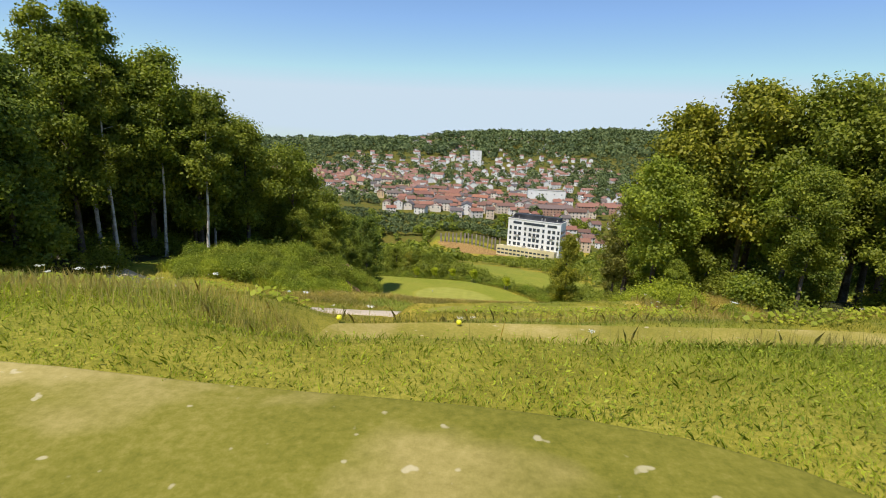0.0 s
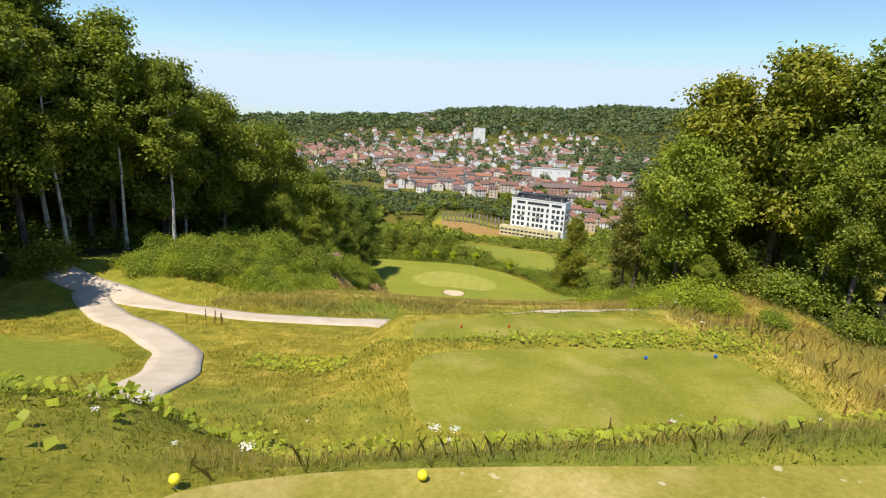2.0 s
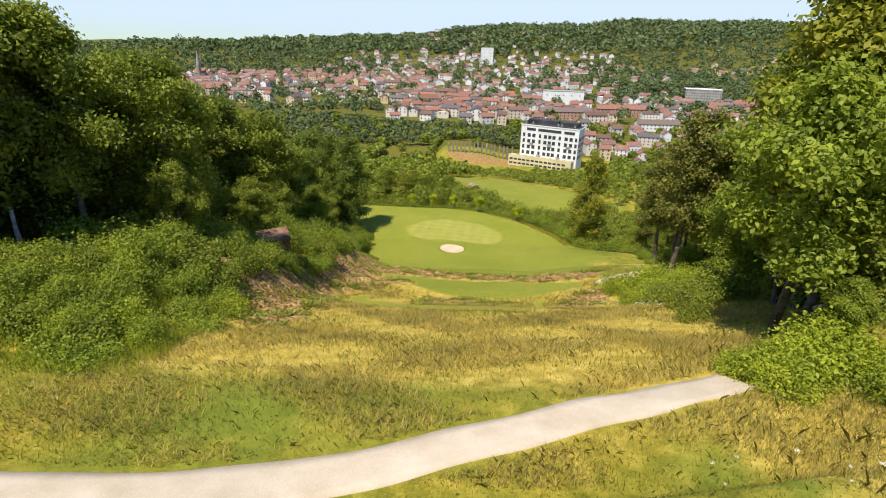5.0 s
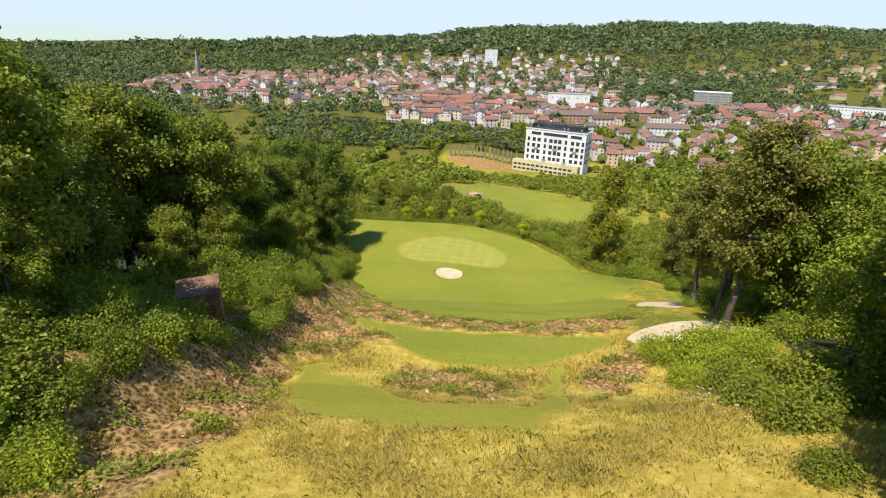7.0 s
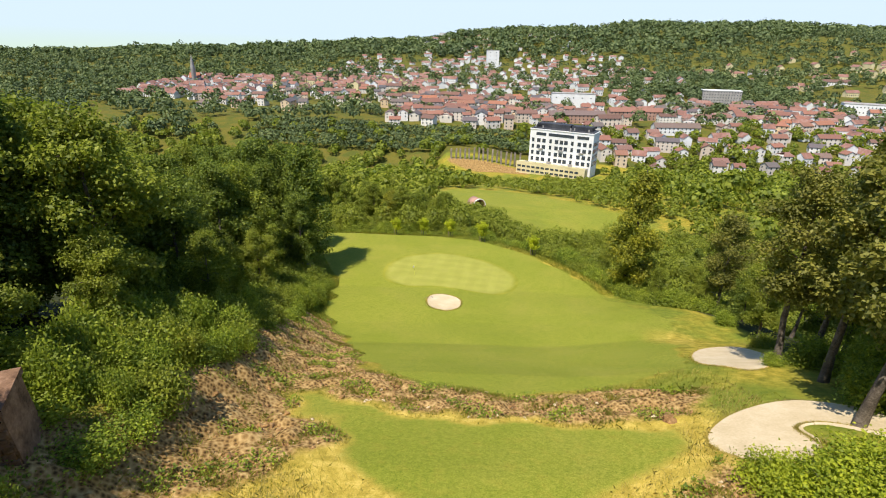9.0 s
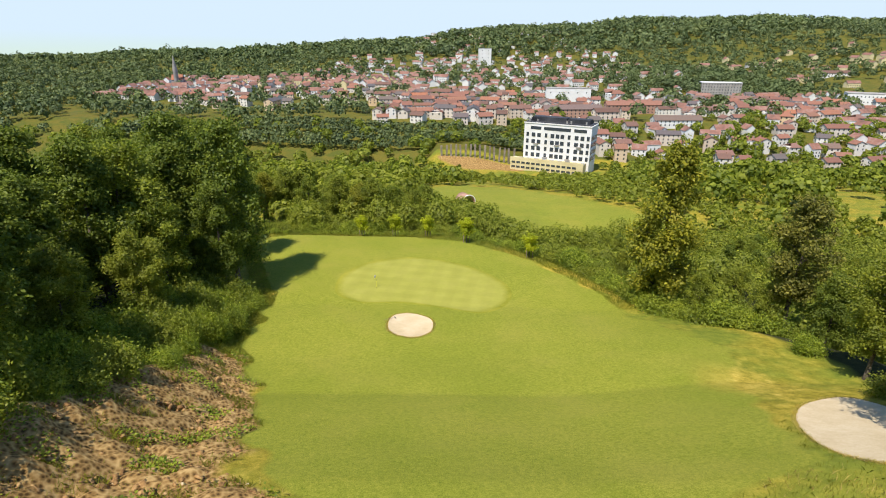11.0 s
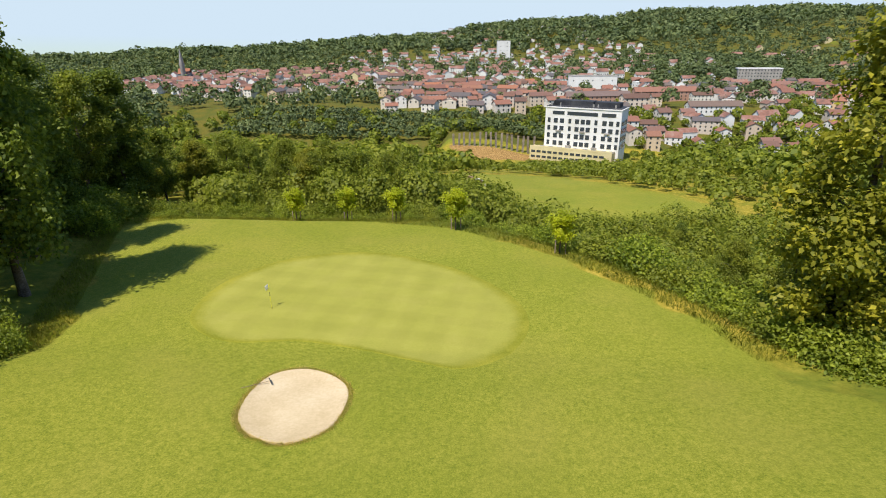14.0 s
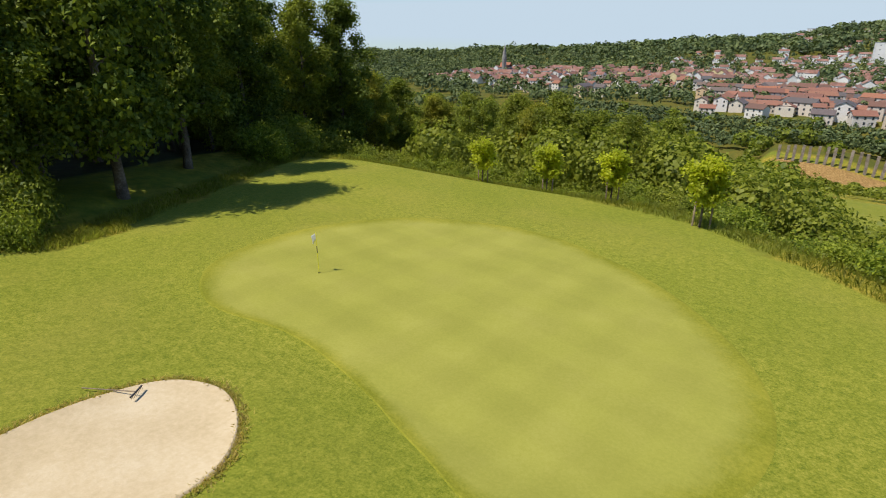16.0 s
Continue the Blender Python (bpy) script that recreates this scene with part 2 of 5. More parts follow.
M_WOOD = speckled("grey_weathered_wood", (0.16, 0.12, 0.085), (0.27, 0.21, 0.15), (0.38, 0.31, 0.23), 1.0, 9.0, 0.9, 0.3)
M_RUST = speckled("reddish_cut_rock", (0.12, 0.06, 0.022), (0.33, 0.19, 0.075), (0.54, 0.35, 0.15), 0.8, 4.0, 0.95, 0.6, 0.1)
M_YELLOW = speckled("yellow_paint", (0.72, 0.66, 0.03), (0.82, 0.76, 0.04), (0.86, 0.8, 0.08), 2, 20, 0.4, 0.05)
M_RED = speckled("red_paint", (0.55, 0.03, 0.02), (0.65, 0.04, 0.03), (0.7, 0.08, 0.05), 2, 20, 0.4, 0.05)
M_BLUE = speckled("blue_paint", (0.02, 0.08, 0.4), (0.03, 0.1, 0.5), (0.05, 0.14, 0.55), 2, 20, 0.4, 0.05)
M_MASONRY = speckled("dark_masonry", (0.09, 0.05, 0.03), (0.21, 0.12, 0.07), (0.33, 0.205, 0.13), 0.8, 4.0, 0.95, 0.6, 0.1)
M_STAINED = speckled("stained_concrete", (0.12, 0.10, 0.08), (0.24, 0.20, 0.155), (0.36, 0.31, 0.25), 0.25, 2.0, 0.95, 0.4)
# brighter copy of the shrub leaves: full sunlight is put into the colour
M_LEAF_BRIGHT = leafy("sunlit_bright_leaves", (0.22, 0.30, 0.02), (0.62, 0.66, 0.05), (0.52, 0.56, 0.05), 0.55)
# ---- terrain: a hillside hole that falls from the tees to the green and on into the valley ----
PROF_Y = [-60, 5, 8.3, 10.2, 15.2, 17.5, 20.5, 22, 31, 32.4, 33.2, 40.5, 42.8, 50, 58, 70, 76, 83, 88, 93, 105, 112,
          119, 131, 140, 149, 156, 178, 187, 192, 203, 229, 283, 331, 407, 460, 500, 530, 617, 807, 1157, 1457]
PROF_Z = [57.7, 57.1, 56.8, 55.1, 54.9, 53.4, 50.5, 50.1, 49.8, 48.1, 47.8, 47.3, 44.7, 43.9, 41.6, 37.3, 34.6, 30.6, 28.9, 28, 24.2, 22,
          18.6, 13.3, 11.6, 10.6, 9.6, 8.9, 8.2, 6.6, 3, -3, -13, -22, -36.4, -55, -57, -53, -31, -30.5, -25, -17]
RIDGE_X = [-2600, -1600, -1440, -1300, -1200, -1000, -800, -650, -420, -134, 52, 145, 420, 563, 781, 923, 1139, 1348, 2600]
RIDGE_Z = [-62, -58, -60, -57, -41, -30, -22, -10, 0, 18, 46, 53, 62, 80, 76, 83, 78, 76, 60]


def smooth(a, b, v):
    u = np.clip((v - a) / (b - a), 0, 1)
    return u * u * (3 - 2 * u)


def height(x, y):
    """The ground's height; x and y may be numbers or arrays."""
    x, y = np.asarray(x, float), np.asarray(y, float)
    # the terraces of the tees lie slightly aslant
    ty = y - 0.2 * (np.clip(x, -8, 20) - 6) * smooth(49, 43, y) * smooth(4, 12, y)
    z = np.interp(ty, PROF_Y, PROF_Z)
    # beside the tees the ground slopes evenly instead of in terraces
    even = np.interp(y, [-60, 6, 9, 13, 15.5, 18.5, 34, 44, 52], [57.7, 57.15, 56.9, 55.65, 54.8, 51.3, 46.5, 44.6, 43.7])
    off = np.maximum(smooth(-1.6, -5, x), smooth(16, 22, x)) * (y < 52)
    z = z * (1 - off) + even * off
    # the bank on one side, with the mound beside the path
    start = np.interp(y, [40, 50, 60, 75, 95, 105, 131, 141, 152, 175, 190], [14, 15, 12, 8.5, 9, 8, 9, 14, 15.5, 26, 30])
    rise = np.interp(y, [45, 52, 59, 75, 95, 110, 140, 152, 185, 210], [0, 2.2, 3.6, 4.6, 4.6, 4.0, 3.0, 1.2, 0.6, 0])
    z = z + rise * smooth(0, 8, -x - start)
    # the other side climbs a little, then falls away past the edge of the plateau
    z = z + 2.3 * smooth(15, 36, x) * smooth(44, 60, y) * smooth(156, 138, y)
    edge = np.interp(y, [-60, 120, 138, 147, 152, 162, 174, 183, 188, 230], [60, 52, 50, 42, 37, 32, 24.5, 15, 8, 8])
    z = z - np.minimum(0.36 * np.maximum(x - edge, 0), 11) * smooth(330, 200, y)
    # far side of the valley
    u = smooth(1250, 1990, y)
    z = z * (1 - u) + np.interp(x, RIDGE_X, RIDGE_Z) * u
    z = z + 62 * np.exp(-((x - 900) / 330) ** 2 - ((y - 1330) / 330) ** 2) + 16 * np.exp(-((x - 330) / 130) ** 2 - ((y - 960) / 120) ** 2)
    # the levelled yard of the white block, and the cut bank beside it
    z = z + 7 * smooth(435, 472, y) * smooth(565, 530, y) * smooth(-60, -20, x) * smooth(175, 135, x)
    z = z + 7 * smooth(-16, -6, x) * smooth(62, 15, x) * smooth(493, 501, y) * smooth(575, 530, y)
    z = z + 9 * np.sin(x * 0.012 + 1.3 * np.sin(y * 0.006)) * np.cos(y * 0.011) * smooth(1250, 1600, y) * smooth(1980, 1850, y)
    z = z - 25 * smooth(2000, 2600, y)
    # unevenness: small near, larger far away
    n = np.sin(x * 0.11 + 1.7 * np.sin(y * 0.07)) * np.cos(y * 0.093 + 1.3 * np.sin(x * 0.05))
    flat = smooth(14, 20, np.hypot((x - 4) / 1.15, y - 164)) * smooth(8, 20, np.abs(y - 28) + 4 * (np.abs(x - 6) > 9))
    z = z + n * (0.22 * flat + 3.2 * smooth(420, 1200, y))
    return z


def blob(cx, cy, rx, ry, turn=0.0, wob=(0.0, 0.0, 0.0), n=72, square=2.0):
    """A closed outline: a rounded shape (square 2: ellipse; more: boxier) with a slow wobble."""
    a = np.arange(n) * 2 * np.pi / n
    r = (np.abs(np.cos(a)) ** square + np.abs(np.sin(a)) ** square) ** (-1 / square)
    r = r * (1 + wob[0] * np.cos(2 * a + 0.7) + wob[1] * np.cos(3 * a + 2.0) + wob[2] * np.sin(5 * a))
    x, y = rx * r * np.cos(a), ry * r * np.sin(a)
    c, s = np.cos(radians(turn)), np.sin(radians(turn))
    return np.stack([cx + x * c - y * s, cy + x * s + y * c], 1)


def curve_through(pts, n=90, closed=False):
    """A smooth line through a few points."""
    p = np.array(pts, float)
    k = len(p)
    out = []
    for u in np.linspace(0, k if closed else k - 1, n, endpoint=not closed):
        i = int(u) if closed else min(int(u), k - 2)
        f = u - i
        a, b, c, d = (p[(i + j) % k] if closed else p[min(max(i + j, 0), k - 1)] for j in (-1, 0, 1, 2))
        out.append(0.5 * (2 * b + (c - a) * f + (2 * a - 5 * b + 4 * c - d) * f ** 2 + (3 * b - a - 3 * c + d) * f ** 3))
    return np.array(out)


# ---- plan of the course, in metres ----
FAIRWAY = [(38, 139), (33, 152), (30, 162), (22, 174), (10.5, 184), (-5, 188.5), (-19, 189), (-29, 184), (-25, 175), (-16.5, 157),
           (-15, 141), (-9, 130), (-4.5, 117), (3, 109), (10.5, 106.2), (19, 108.5), (29, 113)]
LOWER = [(-9.5, 105.5), (-5, 106), (2.7, 101.8), (15.8, 100.5), (23.2, 100), (22, 95.8), (12.7, 89.5), (5, 89), (0.8, 90.3), (-5, 98)]
UPPER = [(-10, 88.4), (-6.6, 89), (-1.7, 84), (3.7, 77.8), (9.8, 77.4), (12.8, 90.5), (16, 90), (14.2, 78), (10.4, 71), (1, 70.5), (-5.7, 72.7), (-7.9, 77)]
LAWN = [(-14.5, 31), (-20, 34.5), (-34, 36), (-36, 20), (-14, 22)]
SOIL_BANK = [(-8, 60), (-6, 70), (-8, 78), (-10.3, 88), (-6, 91), (-2, 97), (-9.5, 104), (-4.5, 108), (-4.5, 117), (-9, 129), (-15, 140), (-18, 137), (-17, 122), (-13.5, 106), (-16, 88), (-17, 70), (-13, 62)]
SOIL_STEP = [(-6, 106), (3, 102), (16, 100.8), (24, 101), (28, 107), (20, 108), (10, 105.8), (2, 108.7), (-5, 113)]
SOIL_NEAR = [(-1, 84), (4, 78), (9.6, 78), (12.5, 88), (5, 88.6), (0, 89.5)]
SOIL_FAR = [(16.5, 90), (24, 96), (25, 91), (20, 84), (15, 79)]
GREEN = curve_through([(-8.9, 162.3), (-8.4, 168), (-4.4, 173.2), (3.4, 174.9), (11, 171.2), (15.9, 165.6), (17.2, 160.6), (15.7, 156.2), (12.6, 153.6), (9.2, 154.6), (5.4, 156.1), (1, 157), (-3.8, 156.7), (-7.4, 158.8)], 110, True)
BUNKER = curve_through([(0.7, 148.5), (0.65, 150.5), (1.2, 152.2), (2.8, 152.9), (4.6, 152.2), (5.9, 150.8), (6.3, 148.9), (5.9, 146.6), (4.2, 145.4), (2.2, 146.0), (1.1, 147.2)][::-1], 72, True)
SIDE_BUNKER = blob(35.8, 118.2, 3.6, 8.6, -31, (0.06, 0.05, 0.02))
UPPER_BUNKER = curve_through([(23.5, 97.6), (27, 101), (32.3, 102.6), (37, 100), (38.2, 96), (35.6, 95.2), (32, 98.2), (29.6, 97.9), (29.3, 95.2), (26.8, 93.6), (24, 94.8)], 90, True)
FIELD = [(6, 240), (36, 236), (86, 258), (75, 288), (52, 320), (29, 352), (4, 364), (-10, 330)]


def inside(x, y, pts, soft):
    """1 inside the outline, 0 outside, with an edge that many metres wide."""
    p = np.array(pts, float)
    q = np.roll(p, -1, 0)
    d = np.full(x.shape, 1e9)
    odd = np.zeros(x.shape, bool)
    for (ax, ay), (bx, by) in zip(p, q):
        u = np.clip(((x - ax) * (bx - ax) + (y - ay) * (by - ay)) / ((bx - ax) ** 2 + (by - ay) ** 2), 0, 1)
        d = np.minimum(d, np.hypot(x - ax - u * (bx - ax), y - ay - u * (by - ay)))
        odd ^= ((ay > y) != (by > y)) & (x < ax + (y - ay) * (bx - ax) / (by - ay + 1e-12))
    return np.clip(0.5 + np.where(odd, d, -d) / soft, 0, 1)


def zones(x, y):
    wob = 0.5 * np.sin(x * 0.9 + 2 * np.sin(y * 0.4)) + 0.4 * np.sin(y * 1.3 + x * 0.5)
    xs, ys = x + wob, y + 0.6 * wob
    mown = np.maximum.reduce([inside(xs, ys, FAIRWAY, 2.0), inside(xs, ys, LOWER, 2.0) * 0.66, inside(xs, ys, UPPER, 2.5) * 0.58, inside(xs, ys, LAWN, 2.0), inside(x, y, FIELD, 4) * 0.6])
    soil = np.maximum.reduce([inside(xs, ys, SOIL_BANK, 3.0), inside(xs, ys, SOIL_STEP, 2.5) * 0.9, inside(xs, ys, SOIL_NEAR, 3) * 0.62, inside(xs, ys, SOIL_FAR, 3) * 0.7])
    soil = np.maximum(soil, inside(x, y, [(10, 494), (58, 484), (62, 500), (-6, 506), (-6, 500)], 6))
    mown = np.maximum(mown, 0.49 * smooth(2, 4, y) * smooth(13.5, 10, y))
    dry = smooth(47, 54, y) * smooth(112, 100, y) * smooth(-17, -12, x) * smooth(32, 22, x) * 0.75
    dry = np.maximum(dry, 0.75 * smooth(-8, -4, -np.abs(y - 18.5) * 3) * (y < 30))
    dry = np.maximum(dry, 0.6 * smooth(12, 16, x) * smooth(10, 18, y) * smooth(60, 50, y) * smooth(34, 26, x))
    dry = np.maximum(dry, 0.55 * np.exp(-((x - 34) / 7) ** 2 - ((y - 131) / 9) ** 2))
    mown = mown * (1 - 0.55 * np.exp(-((x - 34) / 6) ** 2 - ((y - 131) / 9) ** 2))
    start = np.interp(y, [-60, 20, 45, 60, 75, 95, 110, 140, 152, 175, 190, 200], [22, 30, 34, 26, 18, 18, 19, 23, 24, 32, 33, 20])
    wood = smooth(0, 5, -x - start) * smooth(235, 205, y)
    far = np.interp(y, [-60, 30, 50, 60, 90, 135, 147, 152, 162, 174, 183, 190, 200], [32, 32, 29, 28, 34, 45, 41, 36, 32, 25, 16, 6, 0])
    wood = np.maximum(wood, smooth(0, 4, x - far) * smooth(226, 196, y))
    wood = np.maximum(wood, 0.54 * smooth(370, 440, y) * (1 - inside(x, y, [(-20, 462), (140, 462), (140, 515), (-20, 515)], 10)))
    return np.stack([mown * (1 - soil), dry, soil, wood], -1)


def mesh_of(name, verts, faces, material, smooth_shade=False):
    """A mesh from arrays: verts n x 3, faces all with the same number of corners."""
    verts, faces = np.asarray(verts, np.float32), np.asarray(faces, np.int32)
    me = bpy.data.meshes.new(name)
    n, k = faces.shape
    me.vertices.add(len(verts))
    me.vertices.foreach_set("co", verts.ravel())
    me.loops.add(n * k)
    me.loops.foreach_set("vertex_index", faces.ravel())
    me.polygons.add(n)
    me.polygons.foreach_set("loop_start", np.arange(0, n * k, k, dtype=np.int32))
    me.update(calc_edges=True)
    if smooth_shade:
        me.polygons.foreach_set("use_smooth", np.ones(n, bool))
    me.validate()
    me.materials.append(material)
    return me


def grid_faces(nx, ny):
    i = (np.arange(ny - 1)[:, None] * nx + np.arange(nx - 1)[None]).ravel()
    return np.stack([i, i + 1, i + nx + 1, i + nx], 1)


def steps(*runs):
    out = [np.array([runs[0][0]])]
    for a, b, n in runs:
        out.append(np.linspace(a, b, n + 1)[1:])
    return np.concatenate(out)


def build_ground():
    gx = steps((-2600, -700, 30), (-700, -120, 40), (-120, -44, 50), (-44, 60, 170), (60, 140, 40), (140, 700, 45), (700, 2600, 30))
    gy = steps((-300, -20, 14), (-20, 195, 380), (195, 260, 50), (260, 640, 80), (640, 2100, 90), (2100, 4200, 14))
    x, y = (a.ravel() for a in np.meshgrid(gx, gy))
    z = height(x, y)
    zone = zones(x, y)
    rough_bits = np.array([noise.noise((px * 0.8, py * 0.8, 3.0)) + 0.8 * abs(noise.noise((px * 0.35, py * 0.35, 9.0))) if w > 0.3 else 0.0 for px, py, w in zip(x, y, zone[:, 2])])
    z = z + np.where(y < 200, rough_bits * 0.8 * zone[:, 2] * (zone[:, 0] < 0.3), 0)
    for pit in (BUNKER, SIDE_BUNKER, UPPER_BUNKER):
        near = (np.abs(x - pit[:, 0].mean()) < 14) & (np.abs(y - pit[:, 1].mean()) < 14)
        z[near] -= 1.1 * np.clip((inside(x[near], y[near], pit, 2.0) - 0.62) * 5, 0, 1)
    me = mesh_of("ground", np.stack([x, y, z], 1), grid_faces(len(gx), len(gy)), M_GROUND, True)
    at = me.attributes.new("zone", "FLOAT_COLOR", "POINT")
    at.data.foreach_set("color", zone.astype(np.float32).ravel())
    return tagged(new("ground", me), "sloping hillside of rough, dry and mown grass running down to a valley", "ground", kind="structure")


build_ground()


def draped(name, outline, material, label, category, lift=0.05, dish=0.0, rings=16, kind="structure"):
    """A sheet inside an outline that follows the ground, with a turned-down rim; dish: how far its middle sinks."""
    c = outline.mean(0)
    n = len(outline)
    vs = []
    for f in [*(np.arange(1, rings) / rings), 0.994, 1.0]:
        q = c + (outline - c) * f
        z = height(q[:, 0], q[:, 1]) + lift - dish * (1 - f ** 3)
        vs.append(np.column_stack([q, z]))
    out = c + (outline - c) * 1.02
    vs.append(np.column_stack([out, height(out[:, 0], out[:, 1]) - 0.06]))
    v = np.concatenate([[[*c, float(height(*c)) + lift - dish]]] + vs)
    f = []
    for k in range(rings + 1):
        a = 1 + k * n + np.arange(n)
        b = 1 + k * n + (np.arange(n) + 1) % n
        f.append(np.stack([a, a + n, b + n, b], 1))
    f = np.concatenate(f)
    inner = np.stack([np.zeros(n, int), 1 + np.arange(n), 1 + (np.arange(n) + 1) % n], 1)
    me = bpy.data.meshes.new(name)
    me.from_pydata(v.tolist(), [], inner.tolist() + f.tolist())
    me.polygons.foreach_set("use_smooth", np.ones(len(me.polygons), bool))
    rim = np.concatenate([[0.0], np.repeat([*(np.clip((np.arange(1, rings) / rings - 0.86) / 0.14, 0, 1)), 1.0, 1.0, 1.0], n)])
    me.attributes.new("rim", "FLOAT", "POINT").data.foreach_set("value", rim.astype(np.float32))
    me.materials.append(material)
    return tagged(new(name, me), label, category, kind=kind)


def ribbon(name, centre, widths, material, label, category, lift=0.06):
    """A path of varying width that follows the ground."""
    d = np.gradient(centre, axis=0)
    d /= np.linalg.norm(d, axis=1)[:, None]
    side = np.stack([-d[:, 1], d[:, 0]], 1)
    cols = []
    for f, dz in ((-1.03, -0.3), (-1, 0), (-0.6, 0.02), (-0.2, 0.03), (0.2, 0.03), (0.6, 0.02), (1, 0), (1.03, -0.3)):
        wav = 0.07 * np.sin(np.arange(len(centre)) * 0.45 + f * 3)
        q = centre + side * (widths * f * 0.5 + wav * abs(f))[:, None]
        cols.append(np.column_stack([q, height(q[:, 0], q[:, 1]) + lift + dz]))
    v = np.stack(cols, 1).reshape(-1, 3)
    return tagged(new(name, mesh_of(name, v, grid_faces(8, len(centre)), material, True)), label, category, kind="structure")


draped("putting_green", GREEN, M_GREEN, "pale closely mown putting green with faint mowing marks", "green", 0.03, rings=40)
draped("front_bunker", BUNKER, M_SAND, "round sand bunker beside the putting green", "bunker", 0.07, 0.2)
draped("side_bunker", SIDE_BUNKER, M_SAND, "pale sand bunker at the foot of the trees", "bunker", 0.07, 0.25)
draped("upper_bunker", UPPER_BUNKER, M_SAND, "large pale sand bunker with a grassy tongue", "bunker", 0.07, 0.12)
draped("yellow_tee", blob(5.7, 12.1, 8.4, 2.2, 5, (0, 0.01, 0), square=5), M_DRY_TEE, "worn teeing ground with pale divots", "tee", 0.05)
draped("upper_tee", blob(-5.5, 0.3, 9.6, 5.3, -4.5, (0, 0.01, 0), square=5), M_WORN_TEE, "worn dry teeing ground on the hilltop", "tee", 0.05)
draped("blue_tee", blob(6.8, 26.0, 7.2, 3.3, 7, (0, 0.01, 0.0), square=5), M_TEE, "flat mown teeing ground below a weedy bank", "tee", 0.05)
draped("red_tee", blob(6.9, 36.3, 7.8, 2.9, 8, (0, 0.01, 0.0), square=5), M_TEE, "flat mown teeing ground above the path", "tee", 0.05)
MAIN_PATH = curve_through([(-44, 58), (-33, 50.5), (-25, 46.4), (-18, 43.8), (-12, 42.4), (-6, 42.9), (0, 44.6), (5, 46.7), (10, 48.9), (14, 50.6), (18, 52.6)], 120)
LOOP_PATH = curve_through([(-27, 46.8), (-22, 41), (-17.6, 37.6), (-13.6, 33.6), (-11.2, 29), (-10.3, 25), (-10.6, 21.5), (-13, 16), (-19, 10), (-30, 4)], 110)
ribbon("cart_path", MAIN_PATH, np.interp(np.arange(120), [0, 40, 119], [2.4, 2.15, 2.1]), M_PATH, "pale crushed-stone cart path crossing the hillside", "path")
ribbon("loop_path", LOOP_PATH, np.full(110, 2.3), M_PATH, "pale crushed-stone path curving round a lawn", "path", 0.09)


# ---- plants ----
rng = np.random.default_rng(7)


def part(name, me, parent, label="", material=None):
    """Links a mesh (or a bmesh) as one part under a thing or a part."""
    if isinstance(me, bmesh.types.BMesh):
        bm, me = me, bpy.data.meshes.new(name)
        bm.to_mesh(me)
        bm.free()
        me.materials.append(material)
    ob = new(name, me)
    ob.parent = parent
    if label:
        ob["label"] = label
    return ob


def tube(points, radii, sides=7):
    """Vertices and quads of a tapering limb along some points."""
    p, r = np.asarray(points, float), np.asarray(radii, float)
    d = np.gradient(p, axis=0)
    d /= np.linalg.norm(d, axis=1)[:, None] + 1e-9
    ref = np.where(np.abs(d[:, 2:3]) > 0.9, [[1.0, 0, 0]], [[0, 0, 1.0]])
    a = np.cross(d, ref)
    a /= np.linalg.norm(a, axis=1)[:, None] + 1e-9
    b = np.cross(d, a)
    t = np.arange(sides) * 2 * np.pi / sides
    v = p[:, None] + r[:, None, None] * (a[:, None] * np.cos(t)[None, :, None] + b[:, None] * np.sin(t)[None, :, None])
    i, j = np.meshgrid(np.arange(len(p) - 1), np.arange(sides), indexing="ij")
    k = (j + 1) % sides
    f = np.stack([i * sides + j, i * sides + k, (i + 1) * sides + k, (i + 1) * sides + j], -1).reshape(-1, 4)
    return v.reshape(-1, 3), f


def joined(pieces):
    vs, fs, n = [], [], 0
    for v, f in pieces:
        vs.append(v)
        fs.append(f + n)
        n += len(v)
    return np.concatenate(vs), np.concatenate(fs)


def leaves(centres, normals, size, slim=0.55, droop=0.25):
    """A pointed leaf of four corners at each centre, folded a little along its middle."""
    n = len(centres)
    nr = normals / (np.linalg.norm(normals, axis=1)[:, None] + 1e-9)
    h = rng.normal(size=(n, 3))
    a = np.cross(nr, h)
    a /= np.linalg.norm(a, axis=1)[:, None] + 1e-9
    b = np.cross(nr, a)
    s = (size * rng.uniform(0.6, 1.35, n))[:, None]
    tip, base = centres + a * s, centres - a * s * 0.8
    lift = nr * s * droop
    v = np.stack([base, centres + b * s * slim + lift, tip, centres - b * s * slim + lift], 1).reshape(-1, 3)
    return v, np.arange(4 * n).reshape(n, 4)


